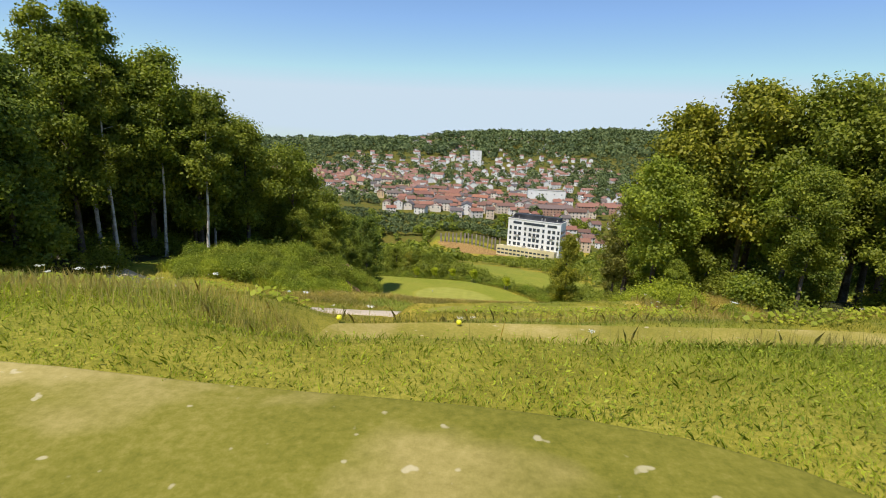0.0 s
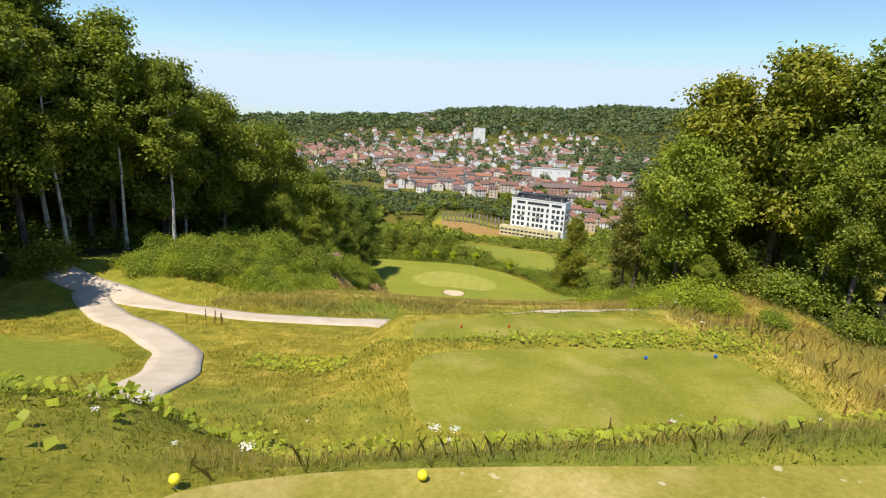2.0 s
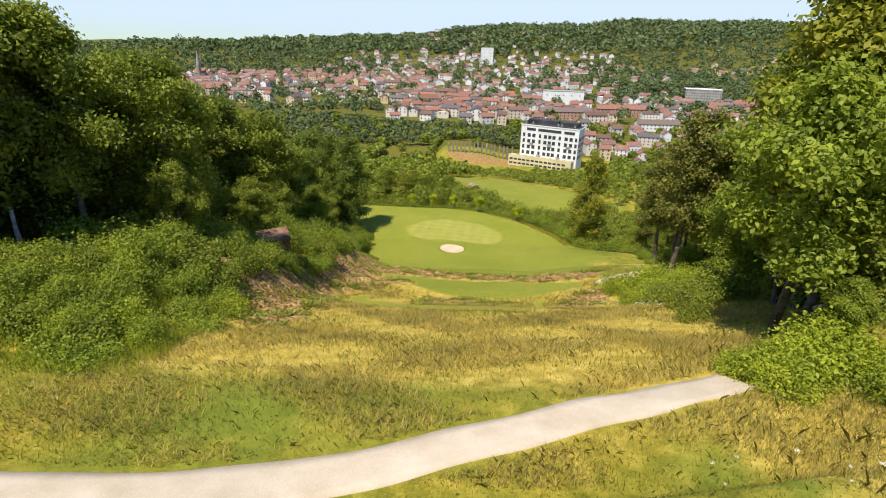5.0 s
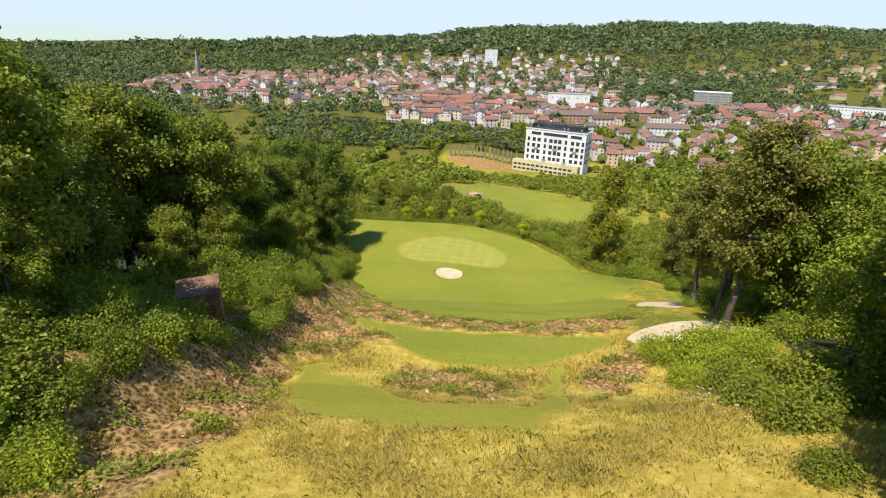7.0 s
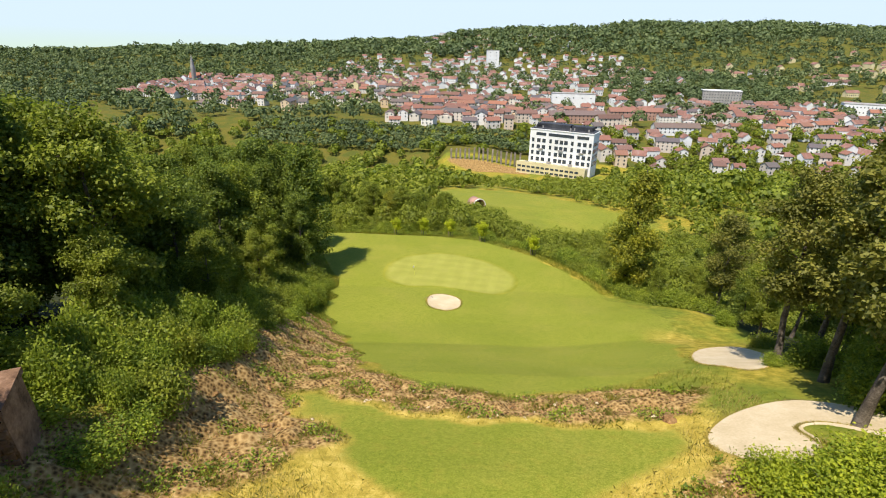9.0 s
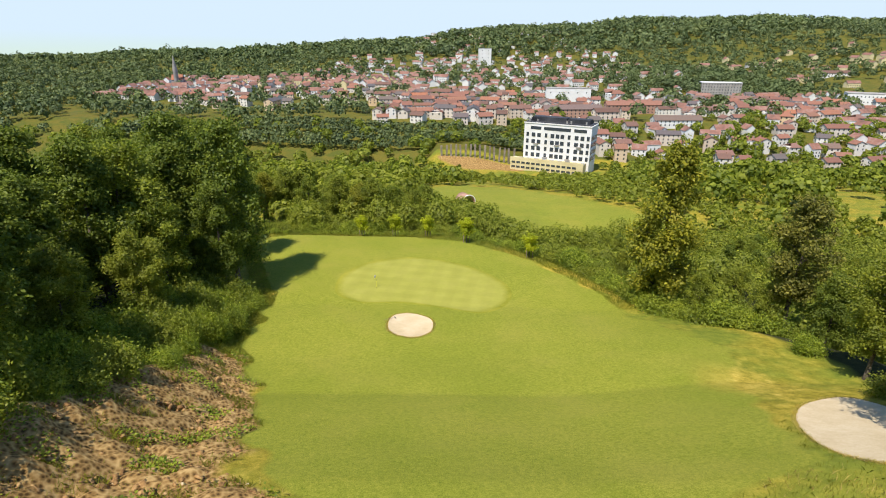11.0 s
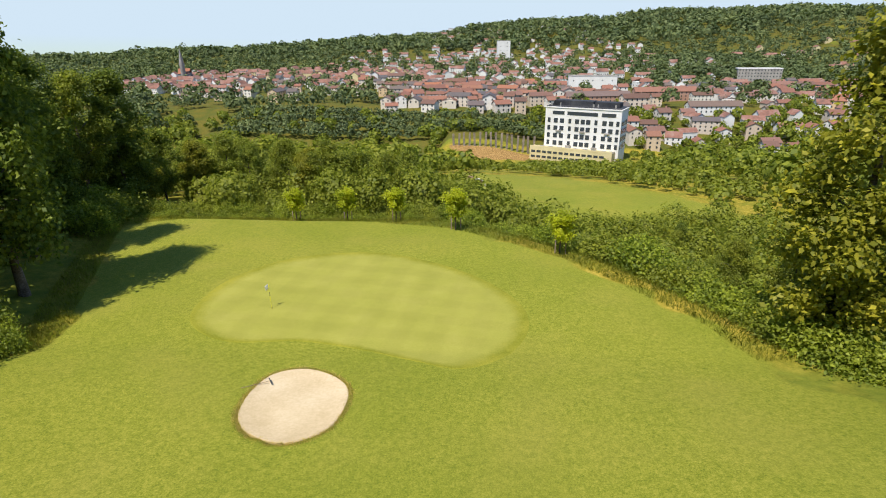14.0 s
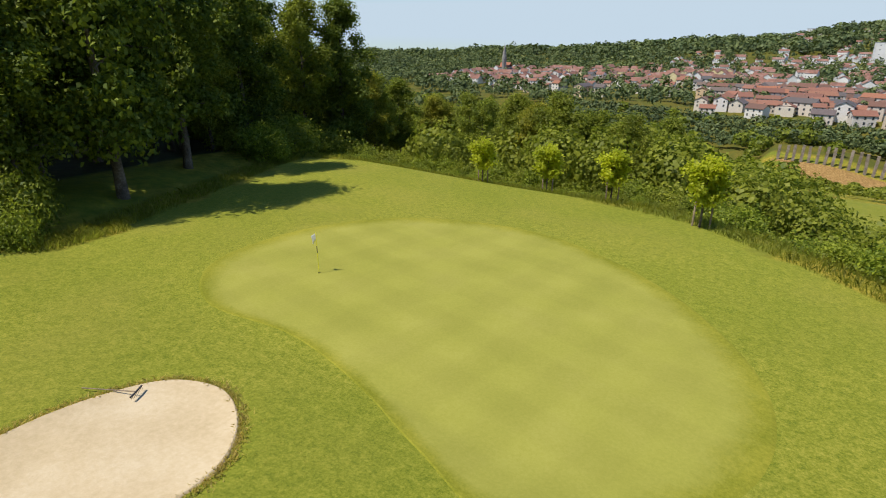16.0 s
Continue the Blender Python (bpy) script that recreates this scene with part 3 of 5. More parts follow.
def crown(lobes, count, size, shell=0.3, flat=0.8, slim=0.55):
    """Leaves in clumps: each lobe is (x, y, z, radius); uneven, thicker towards its skin, with gaps between."""
    lobes = np.array(lobes)
    w = lobes[:, 3] ** 2
    pick = rng.choice(len(lobes), count, p=w / w.sum())
    d = rng.normal(size=(count, 3))
    d /= np.linalg.norm(d, axis=1)[:, None]
    bumpy = 1 + 0.28 * np.sin(d[:, 0] * 5 + pick) * np.cos(d[:, 1] * 6 + 2 * pick) + 0.18 * np.sin(d[:, 2] * 9 + pick)
    r = lobes[pick, 3] * rng.uniform(shell, 1.0, count) ** 0.7 * bumpy
    c = lobes[pick, :3] + d * r[:, None] * [1, 1, flat] + rng.normal(size=(count, 3)) * (size * 0.6 + 0.2 * lobes[pick, 3])[:, None]
    nr = d * 0.6 + rng.normal(size=(count, 3)) * 0.55 + [0, 0, 0.5]
    return leaves(c, nr, size, slim)


def tree_parts(h, clear, spread, lobes, count, leaf, lean=0.0, girth=0.3, peak=0.55, limbs=11, drop=0.0):
    """Trunk with limbs, and a crown of clumps at and between the limbs' ends. peak: where along the crown it is widest."""
    ts = np.linspace(0, 1, 9)
    sway = np.cumsum(rng.normal(0, 0.006 * h, (9, 2)), 0)
    trunk = np.column_stack([sway[:, 0] + lean * ts * h, sway[:, 1], ts * h * 0.93])
    trunk[0, 2] = -0.6
    pieces = [tube(trunk, girth * (1 - 0.9 * ts) * np.where(ts == 0, 1.35, 1) + 0.02, 8)]
    out = []
    for k in range(limbs + int(lobes * 1.9)):
        f = clear + (0.97 - clear) * (k + 0.5) / limbs if k < limbs else rng.uniform(clear, 0.97)
        u = (f - clear) / (1 - clear)
        reach = spread * (np.interp(u, [0, peak, 1], [0.62, 1, 0.18])) * rng.uniform(0.65, 1.1)
        a = k * 2.4 + rng.uniform(-0.5, 0.5)
        at = np.array([np.interp(f, ts, trunk[:, i]) for i in range(3)])
        end = at + [np.cos(a) * reach, np.sin(a) * reach, reach * rng.uniform(0.1, 0.45) - drop * reach]
        if k < limbs:
            midp = (at + end) / 2 + [0, 0, 0.12 * reach]
            low = at - [0, 0, 0.1 * reach]
            pieces.append(tube([low, midp, end], [girth * 0.35 * (1 - 0.6 * f), girth * 0.2, 0.02], 5))
            out.append([*end, rng.uniform(0.17, 0.29) * spread])
            out.append([*(at + (end - at) * 0.6), rng.uniform(0.16, 0.27) * spread])
        else:
            q = at + (end - at) * rng.uniform(0.25, 0.95)
            out.append([*q, rng.uniform(0.12, 0.26) * spread])
    return joined(pieces), crown(out, count, leaf)


def tree(name, label, bark, foliage, **shape):
    (tv, tf), (cv, cf) = tree_parts(**shape)
    ob = tagged(new(name), label, "tree")
    part("trunk", mesh_of("trunk", tv, tf, bark, True), ob)
    part("crown", mesh_of("crown", cv, cf, foliage), ob)
    return ob


def shrub(name, label, foliage, r, h, lobes, count, leaf):
    ob = tagged(new(name), label, "shrub")
    st = []
    ls = []
    for k in range(lobes):
        a, d = k * 2.4, r * 0.75 * math.sqrt((k + 0.5) / lobes)
        z = h * rng.uniform(0.35, 0.8) * (1 - 0.35 * d / r)
        ls.append([math.cos(a) * d, math.sin(a) * d, z, r * rng.uniform(0.26, 0.42)])
        ls.append([math.cos(a) * d * 1.1, math.sin(a) * d * 1.1, z * 0.4, r * rng.uniform(0.25, 0.38)])
        st.append(tube([[0, 0, -0.3], [math.cos(a) * d * 0.5, math.sin(a) * d * 0.5, z * 0.6], [math.cos(a) * d, math.sin(a) * d, z]], [0.04, 0.03, 0.01], 4))
    part("stem", mesh_of("stem", *joined(st), M_BARK, True), ob)
    cv, cf = crown(ls, count, leaf, 0.6, 0.9)
    part("foliage", mesh_of("foliage", cv, cf, foliage), ob)
    return ob


placed = {}


def stand(proto, x, y, s=1.0, tall=None, turn=None, sink=0.1, lean=0.0):
    """Sets the first of a kind, or a copy of it, on the ground."""
    turn = rng.uniform(0, 360) if turn is None else turn
    m = pose(x, y, float(height(x, y)) - sink, lean, 0, turn) @ Matrix.Diagonal((s, s, tall or s, 1))
    if proto.name not in placed:
        placed[proto.name] = proto
        proto.matrix_basis = m
        return proto
    c = proto.copy()
    scene.collection.objects.link(c)
    c.matrix_basis = m
    for o in proto.children:
        k = o.copy()
        scene.collection.objects.link(k)
        k.parent = c
    return c


OAKS = [tree("oak_tree", "tall broadleaf tree with a dense green crown in the wood", M_BARK, M_LEAF, h=20, clear=0.22, spread=5.6, lobes=34, count=19900, leaf=0.20, peak=0.5),
        tree("oak_tree", "tall broadleaf tree with a wide uneven crown in the wood", M_BARK, M_LEAF, h=21, clear=0.3, spread=5.2, lobes=30, count=18800, leaf=0.20, peak=0.45)]
DARKS = [tree("beech_tree", "dark green tree with a heavy shaded crown at the wood's edge", M_BARK, M_LEAF_DARK, h=20, clear=0.12, spread=5.4, lobes=38, count=19900, leaf=0.20, peak=0.4),
         tree("beech_tree", "dark green tall tree with low branches in the wood", M_BARK, M_LEAF_DARK, h=22, clear=0.18, spread=4.8, lobes=36, count=18800, leaf=0.20, peak=0.45)]
BIRCHES = [tree("birch_tree", "slender birch with a pale trunk and loose hanging foliage", M_PALE_BARK, M_LEAF, h=25, clear=0.42, spread=3.6, lobes=30, count=13000, leaf=0.17, girth=0.2, peak=0.35, drop=0.25, limbs=15),
           tree("birch_tree", "tall thin birch with a bare pale trunk at the wood's edge", M_PALE_BARK, M_LEAF, h=24, clear=0.5, spread=3.2, lobes=26, count=10900, leaf=0.17, girth=0.18, peak=0.4, drop=0.2, limbs=13)]
MAPLES = [tree("maple_tree", "maple with light green leaves in spreading layers", M_BARK, M_LEAF_SHRUB, h=17, clear=0.34, spread=5.4, lobes=26, count=16700, leaf=0.20, girth=0.3, peak=0.4, lean=0.06),
          tree("maple_tree", "tall tree with yellowing upper leaves at the wood's edge", M_BARK, M_LEAF_YELLOW, h=20, clear=0.3, spread=4.8, lobes=28, count=15700, leaf=0.21, peak=0.45)]
THIN = tree("dying_tree", "thinning brownish tree with a bare grey trunk", M_BARK, M_LEAF_DRY, h=21, clear=0.34, spread=3.9, lobes=26, count=15800, leaf=0.18, girth=0.32, peak=0.5, lean=0.04, limbs=22)
HORNBEAM = tree("hornbeam_tree", "upright tree clothed in yellow-green leaves nearly to the ground", M_BARK, M_LEAF_YELLOW, h=22, clear=0.08, spread=4.4, lobes=60, count=20900, leaf=0.20, girth=0.28, peak=0.3, limbs=16)
SHRUBS = [shrub("hazel_shrub", "dense green shrub with broad leaves", M_LEAF_SHRUB, 2.0, 3.0, 16, 4140, 0.120),
          shrub("hazel_shrub", "spreading leafy green shrub on the bank", M_LEAF, 2.4, 2.6, 19, 4500, 0.128),
          shrub("bramble_shrub", "low tangled bramble thicket in the grass", M_LEAF_SHRUB, 2.3, 1.7, 19, 4140, 0.112)]
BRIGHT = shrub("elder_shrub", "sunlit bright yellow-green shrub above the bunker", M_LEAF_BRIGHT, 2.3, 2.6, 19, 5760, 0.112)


def wood_edge_left(y):
    return float(np.interp(y, [-60, 20, 45, 60, 75, 95, 110, 140, 152, 175, 190], [24, 33, 38, 29, 25, 26, 27, 28, 29, 35, 35]))


# the wood on the bank side: edge trees first, then deeper rows
for k, (x, y, s) in enumerate([(-26.6, 59.8, 0.8), (-30.8, 58.6, 0.92), (-36.5, 56.5, 1.12), (-28.5, 66, 0.85), (-33.5, 54.5, 0.85), (-40, 53, 1.12), (-37.5, 60, 1.15)]):
    stand(BIRCHES[k % 2], x, y, s)
spots = []
for y in np.arange(14, 205, 6.6):
    for row in range(4):
        x = -wood_edge_left(y) - 4 - row * 8 + rng.uniform(-2, 2)
        yy = y + rng.uniform(-2.5, 2.5) + (row % 2) * 3
        if 46 < yy < 62 and x > -36 and yy < 56 - (x + 36) * 0.4:
            continue
        if row > 2 and yy > 130:
            continue
        spots.append((x, yy, row))
for k, (x, y, row) in enumerate(spots):
    q = (OAKS + DARKS + DARKS)[int(rng.integers(0, 6))]
    low = np.interp(y, [14, 60, 80, 95, 115, 130, 150, 205], [1.05, 0.98, 0.92, 1.05, 1.06, 0.95, 1.0, 1.0])
    stand(q, x, y, low * rng.uniform(0.88, 1.1), turn=rng.uniform(0, 360))
# trees added mostly out of view, so that their shadows fall across the path
for x, y, s in ((-31.5, 38.5, 0.85), (-32.5, 33.5, 0.9), (-35, 43, 0.95)):
    stand(DARKS[int(y) % 2], x, y, s)
stand(DARKS[0], -24.5, 83, 0.82)
stand(OAKS[0], -27.5, 76, 0.9)
stand(OAKS[1], -21.0, 118, 0.55)
for q, x, y, s in [(OAKS[0], -21.5, 75.5, 0.92), (OAKS[1], -25.5, 69, 0.93), (OAKS[0], -29.5, 64, 1.05), (OAKS[1], -33.5, 61, 1.15), (OAKS[0], -24.5, 108, 1.05), (DARKS[1], -29, 104, 1.02), (OAKS[1], -30.5, 112, 1.08), (DARKS[0], -26, 122, 0.95), (OAKS[0], -38.5, 167.5, 1.0), (DARKS[1], -22.8, 156.5, 0.78)]:
    stand(q, x, y, s)
stand(MAPLES[0], 24.6, 55.5, 0.3)
for x, y, s in ((37, 101.5, 1.2), (40, 104, 1.4), (42.5, 108, 1.4), (39.8, 112.5, 1.1), (44, 101, 1.5), (41, 97, 1.3), (37.5, 94.5, 1.0), (46, 112, 1.5)):
    stand(SHRUBS[0], x, y, s)
stand(DARKS[0], -23.6, 162.8, 1.12, tall=1.3)
stand(DARKS[1], -29.5, 171, 1.1)
stand(DARKS[1], -34, 167, 1.15)
stand(DARKS[0], -31, 160.5, 1.1)
stand(DARKS[1], -35.5, 175, 1.1)
stand(DARKS[0], -37.5, 183.5, 0.9)
stand(MAPLES[0], -33, 153, 1.0)
stand(OAKS[0], -36, 178, 0.62)
# the wood on the other side
for q, x, y, s in [(MAPLES[0], 23.6, 59.6, 1.0), (MAPLES[1], 29.8, 66.5, 1.3), (MAPLES[1], 33.5, 61, 1.3), (OAKS[0], 39, 57, 1.22), (OAKS[1], 30.5, 71, 1.1), (MAPLES[1], 36.5, 73, 1.2), (MAPLES[1], 37, 66, 1.35), (OAKS[0], 28.5, 63.5, 0.9), (OAKS[1], 43, 52, 1.15), (MAPLES[0], 35, 55, 0.9),
                   (OAKS[0], 46, 60, 1.28), (OAKS[0], 44, 69, 1.2), (OAKS[1], 51, 64, 1.25), (OAKS[1], 34, 50, 0.7), (OAKS[0], 41, 46, 0.85), (MAPLES[0], 30.5, 78, 0.75), (DARKS[1], 52, 54, 1.0),
                   (OAKS[1], 40, 84, 0.85), (MAPLES[0], 29.5, 68.6, 0.72), (DARKS[0], 48, 82, 0.9), (OAKS[0], 46, 95, 0.8), (DARKS[1], 54, 100, 0.85), (DARKS[0], 58, 70, 1.0),
                   (THIN, 33.4, 98.4, 1.13), (THIN, 38.2, 107.5, 1.12), (OAKS[1], 43.5, 105, 1.08), (OAKS[0], 39.5, 98, 1.0), (THIN, 37.5, 113, 0.98), (MAPLES[1], 47, 116, 0.8), (THIN, 42.5, 117, 0.95), (DARKS[0], 52, 124, 0.8),
                   (OAKS[0], 46.5, 132, 0.65), (MAPLES[0], 55, 138, 0.8), (HORNBEAM, 37.2, 158.5, 1.19), (THIN, 49, 147, 0.95), (OAKS[1], 57, 152, 0.75), (DARKS[1], 60, 140, 0.8), (DARKS[0], 62, 118, 0.9), (OAKS[0], 37.5, 160.5, 0.36), (OAKS[1], 41, 153.5, 0.4), (OAKS[0], 46.5, 148.5, 0.42), (OAKS[1], 35, 168, 0.34), (DARKS[0], 50, 142.5, 0.5), (OAKS[1], 39, 166, 0.42),
                   (OAKS[0], 52, 166, 0.55), (DARKS[0], 64, 160, 0.7), (DARKS[1], 66, 90, 1.0), (OAKS[0], 62, 58, 1.05), (DARKS[0], 70, 74, 1.0), (OAKS[1], 50, 40, 0.9), (DARKS[1], 60, 44, 1.0)]:
    stand(q, x, y, s)
# beyond the green: a belt of lower yellowish oaks
for k in range(38):
    y = rng.uniform(201, 232)
    x = rng.uniform(-62, 4) - (y - 203) * 0.15
    stand((OAKS + MAPLES[1:] + OAKS)[k % 5], x, y, rng.uniform(0.52, 0.64) + 0.16 * smooth(0, -40, x), sink=0.6)
for k in range(16):
    x = rng.uniform(38, 110)
    stand((OAKS + DARKS)[k % 4], x, rng.uniform(180, 222) + 0.1 * x, rng.uniform(0.35, 0.5), sink=0.5)
# shrubs: on the bank, along the far rim of the plateau and at the foot of the woods
for y in np.arange(64, 158, 2.3):
    st = float(np.interp(y, [60, 75, 95, 105, 131, 141, 152, 160], [15.0, 14.5, 14.5, 15, 17.5, 18.5, 18.5, 21]))
    for row in range(4):
        x = -st - row * 2.8 + rng.uniform(-1.2, 1.2)
        if abs(y - 86) < 2.0 and x > -18:
            continue
        stand(SHRUBS[int(rng.integers(0, 3))], x, y + rng.uniform(-1, 1), rng.uniform(0.6, 0.95) + 0.17 * row, tall=(rng.uniform(0.7, 1.3) + 0.25 * row) * float(np.interp(y, [64, 80, 100, 150], [0.7, 0.9, 1.1, 1.1])))
for k in range(26):
    x, y = rng.uniform(-27, -13.5), rng.uniform(51.5, 66)
    if y > 48.5 + (x + 27) * 0.1 and x < -9.5 - (y - 50) * 0.1:
        stand(SHRUBS[2 - (k % 3) // 2], x, y, rng.uniform(0.55, 0.85))
for k in range(60):
    x, y = rng.uniform(-28, -12), rng.uniform(50, 64)
    if y > 49.8 + max(0.0, -x - 24) * 0.7 + 0.5 * max(0.0, x + 16):
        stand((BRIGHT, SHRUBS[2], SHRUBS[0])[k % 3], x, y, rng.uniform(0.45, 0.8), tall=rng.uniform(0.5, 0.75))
for k in range(30):
    stand(SHRUBS[k % 2], rng.uniform(-54, -30), rng.uniform(180, 197), rng.uniform(1.2, 1.7))
RIM = curve_through([(46, 145), (39.5, 150.5), (35, 157), (33, 164), (27, 173), (19, 181.5), (10, 188), (0, 191.5), (-12, 193), (-24, 192.5), (-33, 189)], 60)
for k, (x, y) in enumerate(RIM):
    for row in range(4):
        o = 1.3 + row * 3.4 + rng.uniform(-0.8, 0.8)
        d = RIM[min(k + 1, 59)] - RIM[max(k - 1, 0)]
        d = d / np.linalg.norm(d)
        near = 0.45 if x < 16 and row == 0 else 1.05
        stand(SHRUBS[int(rng.integers(0, 3))], x + d[1] * o, y - d[0] * o, near * rng.uniform(0.75, 1.1) * (1.0 if x < 22 else 1.25))
for x, y, s in [(20.5, 52.5, 0.95), (22.5, 53, 1.1), (19.6, 51.2, 0.7), (23.8, 54.2, 1.2), (18.8, 53.6, 0.6), (24, 50.5, 0.8), (26.5, 47, 0.6), (22, 66, 0.6), (24.5, 72, 0.9), (25, 77, 0.9), (27, 82, 1.0), (24.5, 85, 0.8), (26.5, 89.5, 1.15),
                (24.5, 91.5, 0.9), (29, 91, 1.2), (31, 88, 1.1), (28.5, 87, 1.0), (33, 92, 0.9), (36, 112, 0.5), (41.5, 113, 0.8), (44, 126, 0.8), (40, 109.5, 0.5), (35, 84, 1.0), (31, 80, 1.0), (45, 138, 0.8), (29, 74, 1.0)]:
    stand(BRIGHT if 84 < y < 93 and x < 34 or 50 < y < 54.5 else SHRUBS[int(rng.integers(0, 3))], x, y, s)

for k in range(46):
    x, y = (rng.uniform(27, 46), rng.uniform(44, 80)) if k % 2 else (rng.uniform(-50, -31), rng.uniform(50, 84))
    if k % 2 == 0 or x > 26 + 0.12 * (y - 50):
        stand(SHRUBS[1 if k % 3 else 0], x, y, rng.uniform(0.9, 1.35))
for x, y, s in [(-19.5, 72, 0.42), (-21, 92, 0.5), (-22, 104, 0.52), (-23.5, 128, 0.55), (-24.5, 141, 0.6), (-27, 150, 0.75)]:
    stand(OAKS[int(s * 100) % 2], x, y, s)


def sapling():
    ob = tagged(new("sapling"), "young lime-green tree tied to wooden stakes", "tree", "saplings behind the green")
    (tv, tf), (cv, cf) = tree_parts(h=3.7, clear=0.4, spread=1.15, lobes=16, count=2600, leaf=0.12, girth=0.045, limbs=7)
    part("trunk", mesh_of("trunk", tv, tf, M_BARK, True), ob)
    part("crown", mesh_of("crown", cv, cf, M_LEAF_LIME), ob)
    for dx in (-0.4, 0.4):
        v, f = tube([[dx, 0, -0.3], [dx, 0, 0.7], [dx, 0, 1.55], [dx, 0, 1.57]], [0.05, 0.05, 0.05, 0.01], 6)
        part("stake", mesh_of("stake", v, f, M_WOOD), ob, "weathered wooden stake")
    v, f = tube([[-0.4, 0, 1.42], [0, 0.01, 1.44], [0.4, 0, 1.42]], [0.03, 0.03, 0.03], 5)
    part("crossbar", mesh_of("crossbar", v, f, M_WOOD), ob)
    return ob


SAP = sapling()
for x, y, s in [(-9.4, 189.0, 1.2), (-2.9, 189.4, 1.25), (3.6, 187.4, 1.2), (11.0, 183.4, 1.35), (21.6, 175.2, 1.25)]:
    stand(SAP, x, y, s, turn=rng.uniform(-20, 20))


# ---- valley and town ----
def woods(name, spots, label, tris=70, kind="stuff", foliage=None, leaf=0.17):
    """Many tree crowns as one mass: every crown a loose cloud of leaf clumps. spots: x, y, width, height."""
    sp = np.array(spots)
    n = len(sp)
    k = np.repeat(np.arange(n), tris)
    d = rng.normal(size=(n * tris, 3))
    d[:, 2] = np.abs(d[:, 2]) * 1.1 - 0.25
    d /= np.linalg.norm(d, axis=1)[:, None]
    bumps = 1 + 0.22 * np.sin(d[:, 0] * 6 + k) * np.cos(d[:, 1] * 6 + 2.0 * k)
    g = height(sp[:, 0], sp[:, 1])
    w, h = sp[k, 2], sp[k, 3]
    c = np.column_stack([sp[k, 0], sp[k, 1], g[k] + h * 0.5]) + d * np.column_stack([w * 0.5, w * 0.5, h * 0.5]) * (bumps * rng.uniform(0.75, 1.05, n * tris))[:, None]
    s = w * leaf
    v, f = leaves(c, d + rng.normal(size=d.shape) * 0.35, s, 0.75)
    return tagged(new(name, mesh_of(name, v, f, foliage or M_WOODS)), label, "woodland", kind=kind)


def scatter(n, x0, x1, y0, y1, size, keep=lambda x, y: True):
    out = []
    while len(out) < n:
        x, y = rng.uniform(x0, x1), rng.uniform(y0, y1)
        if keep(x, y):
            w = rng.uniform(*size)
            out.append((x, y, w, w * rng.uniform(0.75, 1.15)))
    return out


def in_view(x, y, lo=0.98):
    return -lo * y - 40 < x < 0.9 * y + 60


def box_mesh(name, x, y, z, material, wedge=0.0):
    """A bevelled block standing on z = 0; wedge: how far its top ridge rises over the eaves."""
    bm = bmesh.new()
    bmesh.ops.create_cube(bm, size=1, matrix=Matrix.Translation((0, 0, z / 2)) @ Matrix.Diagonal((x, y, z, 1)))
    if wedge:
        top = [e for e in bm.edges if all(v.co.z > z * 0.9 for v in e.verts) and abs(e.verts[0].co.x - e.verts[1].co.x) < 0.01]
        mids = [v for v in bmesh.ops.subdivide_edges(bm, edges=top, cuts=1)["geom_inner"] if isinstance(v, bmesh.types.BMVert)]
        for v in mids:
            v.co.z += wedge
    me = bpy.data.meshes.new(name)
    bm.to_mesh(me)
    bm.free()
    me.materials.append(material)
    return me


def pitched_roof(x, y, rise, over=0.5, thick=0.3, hip=0.0):
    """Two tiled slopes with thickness and overhanging eaves; hip: how far the ridge stops short of the gables."""
    X, Y = x / 2 + over, y / 2 + over
    drop = rise * over / (y / 2)
    rows = []
    for dz in (0, thick):
        rows += [(-X, -Y, -drop + dz), (X, -Y, -drop + dz), (X - hip, 0, rise + dz), (-X + hip, 0, rise + dz), (-X, Y, -drop + dz), (X, Y, -drop + dz)]
    f = [(0, 1, 2, 3), (3, 2, 5, 4), (9, 8, 7, 6), (10, 11, 8, 9), (0, 6, 7, 1), (4, 5, 11, 10), (0, 3, 9, 6), (3, 4, 10, 9), (1, 7, 8, 2), (2, 8, 11, 5)]
    me = bpy.data.meshes.new("roof")
    me.from_pydata(rows, [], [q[::-1] for q in f])
    me.materials.append(M_TILES)
    return me


WINDOW = box_mesh("window", 1.1, 0.16, 1.5, M_GLASS)
SILL = box_mesh("sill", 1.4, 0.26, 0.12, M_GREY)
CHIMNEY = box_mesh("chimney", 0.8, 0.8, 1.9, M_BRICK)


def house(label, x, y, floors, rise, bays, hip=0.0, wall=None, side=2, group="town houses"):
    ob = tagged(new("house"), label, "house", group)
    hgt = floors * 3.0
    part("wall", box_mesh("wall", x, y, hgt + 2, wall or M_WALL, 0 if hip else rise - 0.1), ob).location.z = -2
    part("roof", pitched_roof(x, y, rise, hip=hip), ob).location.z = hgt
    c = part("chimney", CHIMNEY, ob)
    c.location = (x * 0.28, 0.6, hgt + rise * 0.75)
    for fl in range(floors):
        for b in range(bays):
            w = part("window", WINDOW, ob)
            w.location = ((b + 0.5) / bays * x - x / 2, -y / 2 - 0.02, fl * 3.0 + 0.9)
        for b in range(side):
            for sx in (-1,) if fl else ():
                w = part("window", WINDOW, ob)
                w.matrix_basis = pose(sx * (x / 2 + 0.02), ((b + 0.5) / side - 0.5) * y, fl * 3.0 + 0.9, 0, 0, 90)
    return ob


